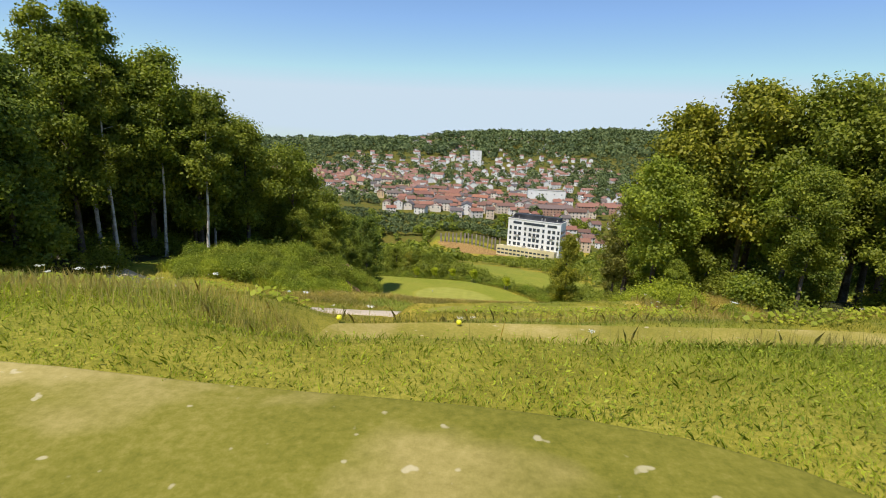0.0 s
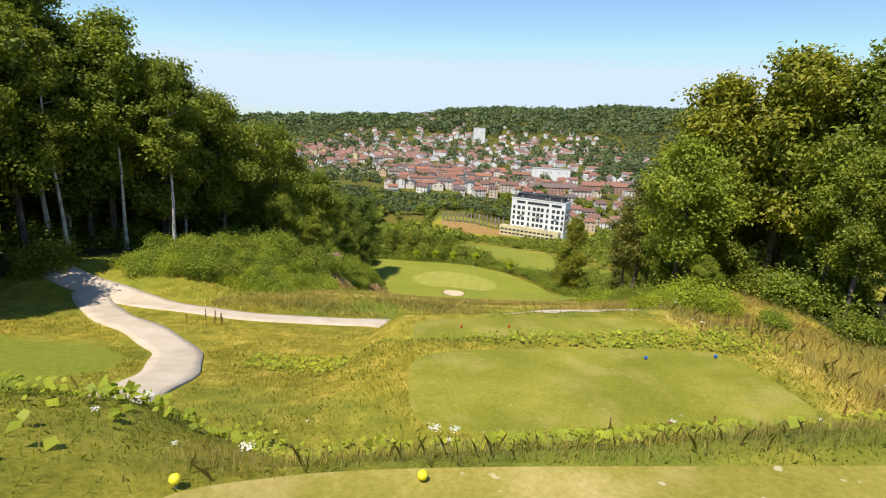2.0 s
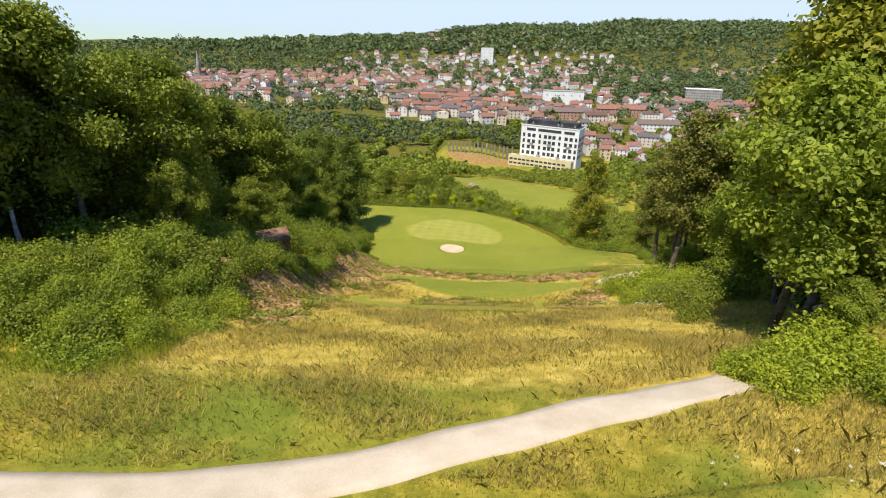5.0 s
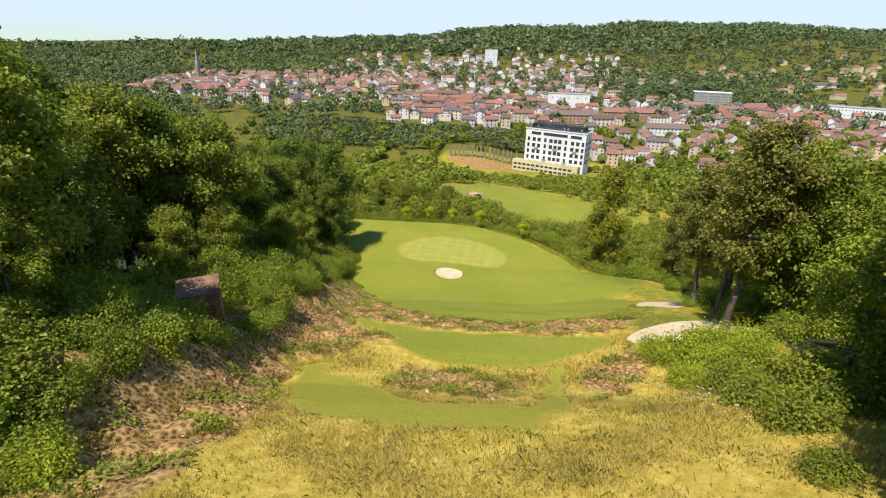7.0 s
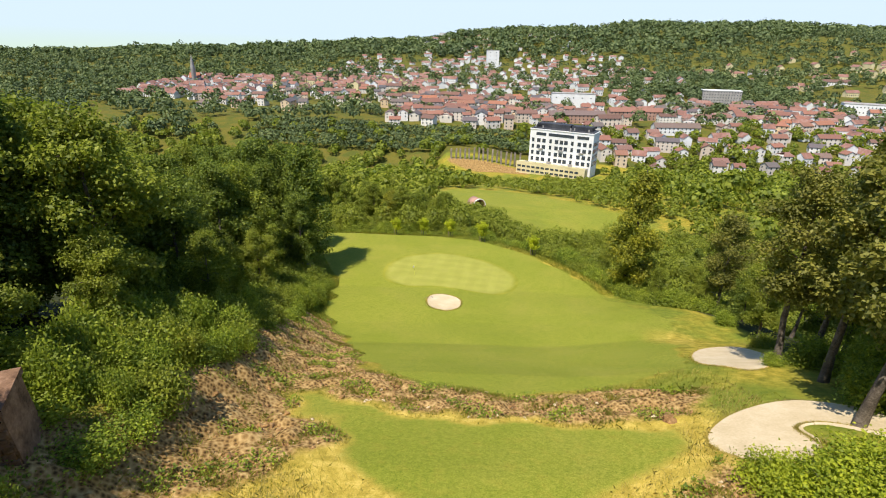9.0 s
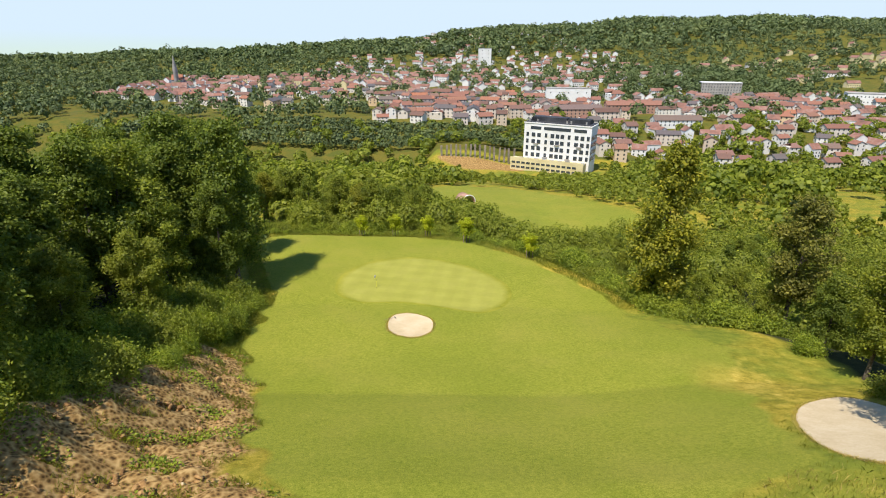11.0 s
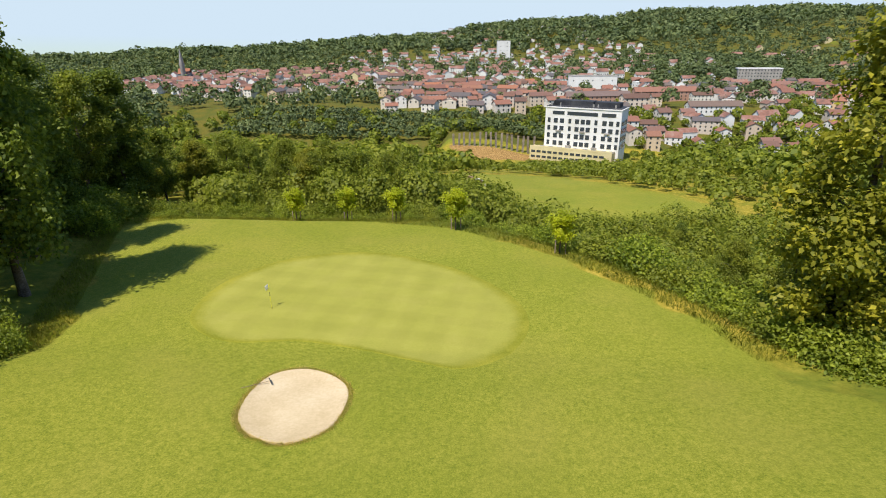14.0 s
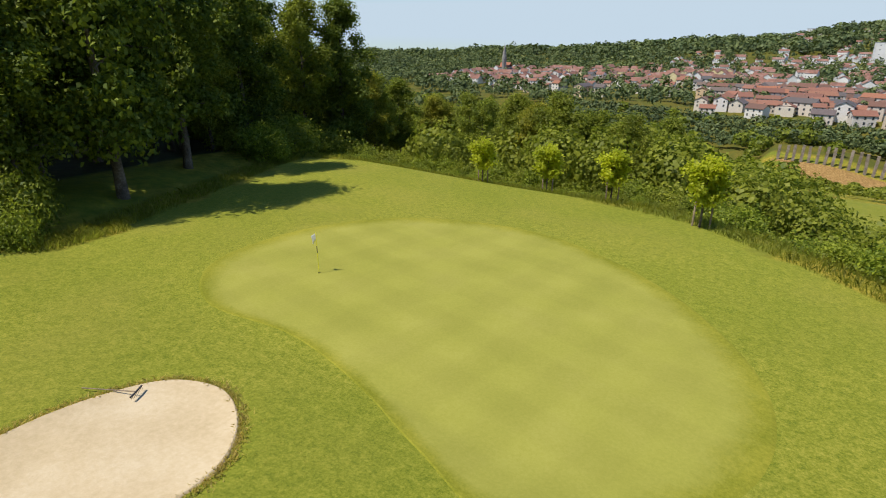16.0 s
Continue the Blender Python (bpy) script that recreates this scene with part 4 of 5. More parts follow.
def put(ob, x, y, turn, s=1.0, up=0.0):
    m = pose(x, y, float(height(x, y)) + up, 0, 0, turn) @ Matrix.Diagonal((s, s, s, 1))
    if ob.name not in placed:
        placed[ob.name] = ob
        ob.matrix_basis = m
        return ob
    c = ob.copy()
    scene.collection.objects.link(c)
    c.matrix_basis = m
    for o in ob.children:
        k = o.copy()
        scene.collection.objects.link(k)
        k.parent = c
    return c


HOUSES = [house("two-storey rendered house with a red tiled roof", 12, 9, 2, 2.5, 3),
          house("tall narrow town house with a red tiled roof", 9, 10, 3, 2.5, 2),
          house("long row house with a red tiled roof", 20, 10, 3, 2.6, 5),
          house("small detached house with a hipped tiled roof", 11, 11, 2, 2.6, 3, hip=4.5)]
ROW = house("long terraced row of brick houses with red roofs", 58, 11, 3, 3.6, 14, wall=M_BRICK)
BIGROW = house("long white building with a red tiled roof", 44, 12, 2, 3.6, 11, wall=M_WHITE)
VILLA = house("square white villa with a hipped red roof", 20, 16, 3, 3.5, 5, hip=6.5, wall=M_WHITE)

taken = []


def free(x, y, r):
    if any((x - a) ** 2 + (y - b) ** 2 < (r + c) ** 2 for a, b, c in taken):
        return False
    taken.append((x, y, r))
    return True


def slab(name, label, x, y, z, material, rows, cols, roof_material, group=""):
    """A flat-roofed block with a parapet roof and rows of windows."""
    ob = tagged(new(name), label, "building", group)
    part("wall", box_mesh("wall", x, y, z + 3, material), ob).location.z = -3
    part("roof", box_mesh("roof", x + 0.6, y + 0.6, 0.6, roof_material), ob).location.z = z + 0.003
    for r in range(rows):
        for c in range(cols):
            w = part("window", WINDOW, ob)
            w.location = ((c + 0.5) / cols * x - x / 2, -y / 2 - 0.02, (r + 0.35) / rows * z)
    return ob


def factory():
    """The large white block with its cream podium, terrace and dark roof structures."""
    ob = tagged(new("apartment_building"), "large white block on a cream podium with dark roof structures", "building")
    W, D, H, P = 50.0, 17.0, 25.5, 9.0
    part("wall", box_mesh("wall", W, D, H + P, M_WHITE), ob).location = (0, 0, 0)
    part("cornice", box_mesh("cornice", W + 0.8, D + 0.8, 0.7, M_WHITE), ob).location.z = H + P
    part("roof", box_mesh("roof", W - 0.6, D - 0.6, 0.4, M_ROOF), ob).location.z = H + P + 0.703
    for x, w, h in ((-8, 26, 3.2), (14, 16, 3.0), (-19, 6, 2.2)):
        part("roof_structure", box_mesh("roof_structure", w, 8, h, M_ROOF), ob, "dark metal-clad roof structure").location = (x, 1, H + P + 1.1)
    for x in (-22, -16, 6, 9, 20):
        part("roof_vent", box_mesh("roof_vent", 0.9, 0.9, 1.8, M_GREY), ob).location = (x, -5.5, H + P + 1.1)
    pod = part("podium", box_mesh("podium", W + 5.0, 8.0, P, M_CREAM), ob, "cream rendered podium")
    pod.location = (-4.4, -D / 2 - 4.004, 0)
    part("terrace_parapet", box_mesh("terrace_parapet", W + 5.0, 0.3, 1.1, M_CREAM), pod).location = (0, -3.9, P)
    wide, tall, low = (box_mesh("window", a, 0.3, b, M_GLASS) for a, b in ((2.7, 2.9), (1.9, 3.0), (2.8, 1.5)))
    bal = box_mesh("balcony", 3.6, 1.0, 0.9, M_GREY)
    pattern = [(-22.2, 0), (-17.6, 1), (-13.4, 1), (-8, 0), (-3.2, 1), (0.6, 1), (4.2, 1), (9.2, 0), (14.6, 1), (18.8, 1), (23, 0)]
    for r in range(4):
        for x, k in pattern:
            part("window", wide if k else tall, ob).location = (x, -D / 2 - 0.03, P + 1.2 + r * 4.9)
        for x in ((-15.5, 0.6, 16.7) if r == 2 else (-8, 9.2) if r == 0 else ()):
            part("balcony", bal, ob, "grey balcony").location = (x, -D / 2 - 0.5, P + 0.6 + r * 4.9)
        for y in (-5.6, -1.8, 2.0, 5.8):
            part("window", tall, ob).matrix_basis = pose(W / 2 + 0.03, y, P + 1.2 + r * 4.9, 0, 0, 90)
            part("window", tall, ob).matrix_basis = pose(-W / 2 - 0.03, y, P + 1.2 + r * 4.9, 0, 0, 90)
    for x, w in ((-16, 8), (0, 20), (17, 9)):
        part("attic_window", box_mesh("attic_window", w, 0.3, 2.2, M_GLASS), ob, "long band of attic windows").location = (x, -D / 2 - 0.03, H + P - 4.2)
    for k in range(13):
        x = -25 + k * 3.85
        part("window", low, pod).location = (x, -4.02, 5.6)
        part("window", low, pod).location = (x, -4.02, 2.2)
    for k in range(9):
        part("planter", box_mesh("planter", 3.2, 1.2, 1.0, M_GREY), ob).location = (-24 + k * 5.8, -D / 2 - 5.5, P + 0.003)
    return ob


FACTORY = put(factory(), 85, 494, -27, 1.0, -0.4)
free(84, 492, 30)
# retaining wall of upright concrete posts with a cut bank
for k in range(16):
    x = -3 + k * 3.7
    if k == 0:
        POST = tagged(new("retaining_post", box_mesh("retaining_post", 1.4, 0.9, 9.5, M_STAINED)), "tall grey concrete post of a retaining wall", "wall post", "retaining wall posts")
        q = POST
    else:
        q = POST.copy()
        scene.collection.objects.link(q)
    q.matrix_basis = pose(x, 504 + rng.uniform(-0.3, 0.3), float(height(x, 504)) - 0.8 + rng.uniform(-0.4, 0.2), rng.uniform(-2, 2), rng.uniform(-3, 3), rng.uniform(-8, 8)) @ Matrix.Diagonal((1, 1, 0.95 + 0.42 * k / 15, 1))

put(slab("apartment_block", "long flat-roofed white apartment block", 52, 12, 17, M_WHITE, 2, 5, M_GREY), 140, 760, -4)
free(140, 760, 30)
put(slab("tower_block", "white tower block among the hillside houses", 26, 16, 36, M_WHITE, 5, 2, M_GREY), 66, 1330, 6)
free(66, 1330, 25)
put(slab("office_block", "dark glazed office block with grey frames", 46, 14, 17, M_GREY, 5, 14, M_WHITE), 336, 800, -10)
free(336, 800, 28)
put(slab("school_building", "modern white building with long glass bands", 90, 20, 12, M_WHITE, 2, 24, M_GREY), 505, 740, -22)
free(505, 740, 50)
for x, y, a in ((122, 640, 6), (190, 668, 4)):
    put(ROW, x, y, a)
    free(x, y, 26)
for x, y, a in ((212, 606, 2), (610, 1010, 0), (560, 1150, -8), (128, 905, 3)):
    put(BIGROW, x, y, a)
    free(x, y, 22)
for x, y in ((205, 790), (-40, 1210), (300, 1500)):
    put(VILLA, x, y, rng.uniform(-12, 12))
    free(x, y, 13)


def near_houses(n, x0, x1, y0, y1, gap, grid=0.0):
    done = tries = 0
    while done < n and tries < n * 30:
        tries += 1
        x, y = rng.uniform(x0, x1), rng.uniform(y0, y1)
        if grid:
            y = y0 + round((y - y0) / grid) * grid + rng.uniform(-3, 3)
        if in_view(x, y) and free(x, y, gap):
            put(HOUSES[int(rng.choice(4, p=[0.35, 0.3, 0.2, 0.15]))], x, y, rng.choice([0, 0, 90, 12, -15]) + rng.uniform(-9, 9), rng.uniform(0.85, 1.15))
            done += 1


near_houses(165, -70, 150, 612, 800, 5.0, 13)
near_houses(80, 130, 560, 596, 760, 6.2, 17)
near_houses(38, 118, 430, 520, 592, 6.6, 16)
near_houses(58, -330, -70, 690, 900, 6.2, 18)


def distant_houses(name, label, n, x0, x1, y0, y1, gap):
    """Houses too far off to pick apart: walls and pitched roofs in one mesh."""
    vs, fs, mats = [], [], []
    done = 0
    while done < n:
        x, y = rng.uniform(x0, x1), rng.uniform(y0, y1)
        if not (in_view(x, y) and free(x, y, gap)):
            continue
        done += 1
        w, d, h, r = rng.uniform(9, 19), rng.uniform(8, 11), rng.uniform(5, 9), rng.uniform(2.4, 3.8)
        m = pose(x, y, float(height(x, y)), 0, 0, rng.choice([0, 90]) + rng.uniform(-20, 20))
        k = len(vs)
        pts = [(-w, -d, -3), (w, -d, -3), (w, d, -3), (-w, d, -3), (-w, -d, h), (w, -d, h), (w, d, h), (-w, d, h), (-w, 0, h + r), (w, 0, h + r)]
        e = 1.08
        pts += [(-w * e, -d * e, h - 0.3), (w * e, -d * e, h - 0.3), (w * e, 0, h + r + 0.3), (-w * e, 0, h + r + 0.3), (-w * e, d * e, h - 0.3), (w * e, d * e, h - 0.3)]
        vs += [tuple(m @ Vector((a / 2, b / 2, c))) for a, b, c in pts]
        fs += [tuple(k + i for i in q) for q in ((0, 1, 5, 4), (1, 2, 6, 9, 5), (2, 3, 7, 6), (3, 0, 4, 8, 7), (10, 11, 12, 13), (13, 12, 15, 14))]
        mats += [0, 0, 0, 0, 1, 1]
        for fl in range(int(h // 2.8)):
            for b in range(int(w // 3)):
                cx, z = -w / 2 + (b + 0.5) * w / int(w // 3), 0.8 + 2.8 * fl
                k = len(vs)
                vs += [tuple(m @ Vector((cx + a, -d / 2 - 0.06, z + c))) for a, c in ((-0.55, 0), (0.55, 0), (0.55, 1.5), (-0.55, 1.5))]
                fs.append((k, k + 1, k + 2, k + 3))
                mats.append(2)
    me = bpy.data.meshes.new(name)
    me.from_pydata(vs, [], fs)
    me.materials.append(M_WHITE if "pale" in label else M_CREAM)
    me.materials.append(M_FAR_TILES)
    me.materials.append(M_GLASS)
    me.polygons.foreach_set("material_index", mats)
    return tagged(new(name, me), label, "houses", kind="stuff")


M_FAR_TILES = speckled("far_clay_tiles", (0.14, 0.085, 0.07), (0.27, 0.135, 0.10), (0.31, 0.22, 0.185), 0.06, 0.3, 0.9, 0.1)
distant_houses("upper_town", "pale terraced houses with red roofs behind the town", 125, -300, 330, 800, 1050, 7)
distant_houses("lower_town", "cream houses with red roofs packed along the valley", 80, -330, -60, 880, 1040, 6.4)
distant_houses("west_town", "pale town houses with red and brown roofs beside the wood", 110, -440, -290, 760, 1000, 6.4)
distant_houses("east_town", "pale houses with red roofs on the slope above the white block", 110, 130, 600, 540, 800, 6.4)
distant_houses("hillside_houses", "pale houses with red roofs scattered up the far hillside", 170, -260, 380, 1050, 1440, 10)
distant_houses("upper_houses", "cream houses with red roofs on the wooded shoulder", 34, 420, 780, 900, 1260, 11)
distant_houses("ridge_houses", "pale houses along the far ridge", 60, -560, -60, 1860, 1965, 8)
distant_houses("far_ridge_houses", "pale buildings on the distant plateau", 18, -1380, -950, 1890, 1965, 10)
distant_houses("slope_houses", "pale houses among trees below the ridge", 60, -120, 330, 1440, 1850, 12)
church = tagged(new("church"), "stone church with a slender pointed spire", "church")
part("nave", box_mesh("nave", 14, 30, 13, M_GREY, 0), church)
part("roof", pitched_roof(14, 30, 6), church).location.z = 13
sv, sf = tube([[0, -16, -1], [0, -16, 24], [0, -16, 25], [0, -16, 46]], [3.2, 3.2, 3.6, 0.1], 8)
part("spire", mesh_of("spire", sv, sf, M_GREY), church)
put(church, -398, 900, 20)
tb = slab("tower_block", "pale high-rise blocks on the skyline", 40, 16, 24, M_WHITE, 7, 8, M_GREY)
put(tb, -62, 1985, 4)
cb = slab("long_block", "long low pale building on the ridge", 120, 14, 13, M_WHITE, 3, 20, M_GREY)
put(cb, -330, 1975, 4)
put(cb, -170, 1975, -3)


def open_ground(x, y):
    return not any((x - a) ** 2 + (y - b) ** 2 < (c * 0.8) ** 2 for a, b, c in taken)


woods("ridge_woods", scatter(7000, -1900, 1900, 1480, 2030, (9, 25), lambda x, y: in_view(x, y, 1.05) and open_ground(x, y)), "wooded ridge on the far side of the valley", 36, leaf=0.17)
woods("hill_woods", scatter(2800, -1300, 1200, 1000, 1520, (9, 16), lambda x, y: in_view(x, y, 1.0) and open_ground(x, y) and not (-150 < x < 260 and rng.uniform() < 0.62)), "trees between the hillside houses", 44, leaf=0.15)
woods("town_trees", scatter(680, -600, 800, 610, 1050, (8, 16), lambda x, y: in_view(x, y, 1.0) and open_ground(x, y)), "garden and street trees among the houses", 90, leaf=0.12)
woods("knoll_woods", scatter(330, 225, 470, 800, 1010, (9, 15), lambda x, y: open_ground(x, y)), "wooded knoll above the town", 80, leaf=0.12)
woods("left_valley_woods", scatter(620, -900, -230, 560, 1100, (9, 15), lambda x, y: in_view(x, y, 1.0) and open_ground(x, y) and (x < -0.48 * y or y < 655)), "wood beside the town in the valley", 80, leaf=0.12)
rows = []
for line, (ya, yb) in enumerate(((538, 560), (552, 574), (566, 590), (582, 604))):
    for x in np.arange(-190, 66, 6.5):
        rows.append((x + rng.uniform(-1, 1), ya + (yb - ya) * (66 - x) / 256 + rng.uniform(-1.5, 1.5), rng.uniform(6.5, 9), rng.uniform(8, 11)))
woods("avenue_trees", rows, "parallel rows of planted trees in the valley", 130, leaf=0.13)
woods("valley_trees", scatter(560, -330, 420, 335, 600, (6, 12), lambda x, y: in_view(x, y, 0.9) and open_ground(x, y) and not (-14 < x < 70 and 462 < y < 515) and not (10 < x < 130 and y < 488)), "scattered trees on the valley floor", 150, leaf=0.12, foliage=M_LEAF)
woods("scrub", scatter(1100, -140, 150, 236, 470, (3, 6), lambda x, y: open_ground(x, y) and inside(np.array([x]), np.array([y]), FIELD, 2)[0] < 0.1 and not (-14 < x < 70 and 455 < y < 515)), "scrubby bushes on the slope below the course", 110, foliage=M_LEAF, leaf=0.12)
woods("valley_edge_trees", scatter(130, 95, 330, 240, 470, (8, 14), lambda x, y: x > 60 + 0.25 * (y - 240) and open_ground(x, y)), "trees on the slope towards the town", 200, leaf=0.10, foliage=M_LEAF)
woods("orchard_rows", [(34 + 46 * u + 7 * r + rng.uniform(-1, 1), 358 - 64 * u + 6 * r + rng.uniform(-1, 1), rng.uniform(3.6, 4.6), rng.uniform(3.2, 4.6)) for r in range(3) for u in np.linspace(-0.1, 1.1, 18)], "rows of small planted trees beside the field", 130, foliage=M_LEAF, leaf=0.11)
woods("back_belt", scatter(150, -190, -8, 214, 330, (8, 13), lambda x, y: x < -8 - 0.0 * y), "wood on the slope behind the green", 480, foliage=M_LEAF, leaf=0.06)
woods("plateau_edge_scrub", scatter(400, -30, 120, 195, 246, (4.6, 8.0), lambda x, y: y > 196 - 0.1 * x + 6 * math.sin(x * 0.13) and inside(np.array([x]), np.array([y]), FIELD, 2)[0] < 0.1 and not (30 < x < 62 and y < 205)), "dense scrub on the slope beyond the green", 640, foliage=M_LEAF, leaf=0.038)
woods("edge_thicket", scatter(130, 38, 86, 148, 204, (3.6, 6.5), lambda x, y: x > float(np.interp(y, [148, 162, 174, 183, 204], [46, 37, 31, 24, 20])) + 1.5), "thicket of young trees below the plateau's rim", 520, foliage=M_LEAF, leaf=0.05)
woods("meadow_trees", scatter(280, -460, -60, 330, 575, (7, 13), lambda x, y: in_view(x, y, 1.0) and not (-190 < x and y > 535)), "trees across the meadows beside the avenue", 140, leaf=0.12, foliage=M_LEAF)
woods("slope_trees", scatter(170, 60, 480, 515, 620, (6, 11), lambda x, y: open_ground(x, y) and (x > 130 or y > 540)), "trees and hedges between the houses above the white block", 150, leaf=0.11, foliage=M_LEAF)


# ---- things on the course ----
def round_mesh(name, r, material, squash=1.0, sub=2, jag=0.0):
    bm = bmesh.new()
    bmesh.ops.create_icosphere(bm, subdivisions=sub, radius=r)
    for v in bm.verts:
        if jag:
            v.co *= 1 + jag * noise.noise(v.co * (1.7 / r) + Vector((r * 37, 0, 0)))
        v.co.z *= squash
    me = bpy.data.meshes.new(name)
    bm.to_mesh(me)
    bm.free()
    me.materials.append(material)
    if not jag:
        me.polygons.foreach_set("use_smooth", np.ones(len(me.polygons), bool))
    return me


def tee_marker(colour, label, group):
    ob = tagged(new("tee_marker"), label, "tee marker", group)
    part("ball", round_mesh("ball", 0.072, colour, 1, 3), ob).location.z = 0.1
    part("spike", mesh_of("spike", *tube([[0, 0, -0.12], [0, 0, 0.03], [0, 0, 0.05]], [0.012, 0.014, 0.02], 6), M_GREY), ob)
    return ob


for colour, word, spots in ((M_YELLOW, "yellow", ((-2.55, 12.95), (0.5, 13.5))), (M_BLUE, "blue", ((9.4, 28.5), (12.6, 29.0))), (M_RED, "red", ((1.8, 36.6), (4.6, 37.0)))):
    first = tee_marker(colour, word + " ball-shaped tee marker on the teeing ground", word + " tee markers")
    for x, y in spots:
        stand(first, x, y, 1.0, turn=0, sink=-0.05)

flagstick = tagged(new("flagstick"), "thin pale flagstick with a small white flag in the hole", "flagstick")
FZ = float(height(-2.7, 162.0)) + 0.05
flagstick.location = (-2.7, 162.0, FZ)
part("pole", mesh_of("pole", *tube([[0, 0, -0.1], [0, 0, 1.0], [0, 0, 2.1], [0, 0, 2.12]], [0.016, 0.016, 0.014, 0.005], 8), M_YELLOW), flagstick, "pale yellow pole")
part("band", mesh_of("band", *tube([[0, 0, 1.05], [0, 0, 1.4]], [0.018, 0.018], 8), M_ROOF), flagstick, "dark band")
u, w = np.meshgrid(np.linspace(0, 1, 9), np.linspace(0, 1, 7))
fv = np.stack([-0.05 - 0.30 * u * (1 - 0.3 * w), 0.05 * np.sin(u * 7 + w * 2) - 0.04 * u, 2.08 - 0.38 * w - 0.26 * u], -1).reshape(-1, 3)
flag = part("flag", mesh_of("flag", fv, grid_faces(9, 7), M_PETAL, True), flagstick, "limp white flag")
sol = flag.modifiers.new("thick", "SOLIDIFY")
sol.thickness = 0.006
part("cup", mesh_of("cup", *tube([[0, 0, 0.012], [0, 0, 0.006], [0, 0, -0.1]], [0.058, 0.054, 0.054], 16), M_ROOF), flagstick, "dark cup in the turf")

rake = tagged(new("rake"), "dark bunker rake lying at the edge of the sand", "rake")
rx, ry = 1.0, 150.9
rake.matrix_basis = pose(rx, ry, float(height(rx, ry)) + 0.12, 0, 4, 33)
part("handle", mesh_of("handle", *tube([[-1.3, 0, 0], [0, 0, 0.02], [0.35, 0, 0.03]], [0.018, 0.018, 0.015], 6), M_WOOD), rake)
part("head", mesh_of("head", *tube([[0.35, -0.3, 0.03], [0.36, 0, 0.035], [0.35, 0.3, 0.03]], [0.03, 0.03, 0.03], 5), M_ROOF), rake)
for k in range(9):
    part("tine", mesh_of("tine", *tube([[0.35, -0.28 + 0.07 * k, 0.03], [0.37, -0.28 + 0.07 * k, -0.09]], [0.01, 0.006], 4), M_ROOF), rake)

hut = tagged(new("bunker_hut"), "small dark masonry hut half buried in the overgrown bank", "hut")
hut.matrix_basis = pose(-16.9, 87.2, float(height(-16.9, 87.2)) - 0.7, 4, -3, 24) @ Matrix.Diagonal((1.12, 1.12, 1.25, 1))
part("wall", box_mesh("wall", 2.9, 2.8, 3.0, M_MASONRY), hut)
part("roof", box_mesh("roof", 3.1, 3.0, 0.25, M_MASONRY), hut, "dark weathered roof slab").location.z = 3.003
for r in range(8):
    for c in range(6):
        b = part("stone", box_mesh("stone", 0.43, 0.14, 0.33, M_MASONRY) if r + c == 0 else STONE, hut)
        if r + c == 0:
            STONE = b.data
        b.location = (-1.22 + c * 0.46 + (r % 2) * 0.1, -1.43 + rng.uniform(-0.02, 0.02), 0.15 + r * 0.36)

shelter = tagged(new("arched_shelter"), "small round-roofed shelter with pale trim beside the field", "shelter")
shelter.matrix_basis = pose(12.2, 283, float(height(12.2, 283)) - 0.2, 0, 0, 28) @ Matrix.Diagonal((0.85, 0.85, 0.85, 1))
ang = np.linspace(0, np.pi, 15)
for nm, r0, r1, y0, y1, mt, lb in (("roof", 2.9, 3.15, -3.2, 3.2, M_BRICK, "rust-brown arched roof"), ("trim", 3.15, 3.5, -3.3, -2.9, M_WHITE, "pale curved trim")):
    ring = [(np.cos(a) * r, y, np.sin(a) * r + 1.0) for r, y in ((r0, y0), (r1, y0), (r1, y1), (r0, y1)) for a in ang]
    f = [[q * 15 + k, q * 15 + k + 1, ((q + 1) % 4) * 15 + k + 1, ((q + 1) % 4) * 15 + k] for q in range(4) for k in range(14)]
    part(nm, mesh_of(nm, ring, f, mt), shelter, lb)
part("wall", box_mesh("wall", 5.6, 0.3, 2.6, M_BRICK), shelter).location = (0, 2.4, 0)
for sx in (-1, 1):
    part("side_wall", box_mesh("side_wall", 0.3, 6, 1.2, M_BRICK), shelter).location = (sx * 2.98, 0, 0)

log = tagged(new("fallen_log"), "bleached fallen trunk with a broken branch at the wood's edge", "log")
log.matrix_basis = pose(29.5, 62.5, float(height(29.5, 62.5)) + 0.5)
part("stem", mesh_of("stem", *tube([[-1.5, 0, 0.2], [1, 0.3, 0.7], [4, 0.4, 0.8], [7.5, 0.2, 0.5]], [0.12, 0.2, 0.25, 0.3], 8), M_PALE_BARK, True), log)
part("branch", mesh_of("branch", *tube([[1, 0.3, 0.7], [0, 0.2, 1.2], [-1.6, 0.5, 2.0]], [0.1, 0.07, 0.02], 6), M_PALE_BARK, True), log)

BOULDER = tagged(new("boulder", round_mesh("boulder", 0.8, M_RUST, 0.6, 3, 0.5)), "tan boulder in the dry grass", "boulder")
stand(BOULDER, 22.0, 100.8, 0.75, sink=-0.1)


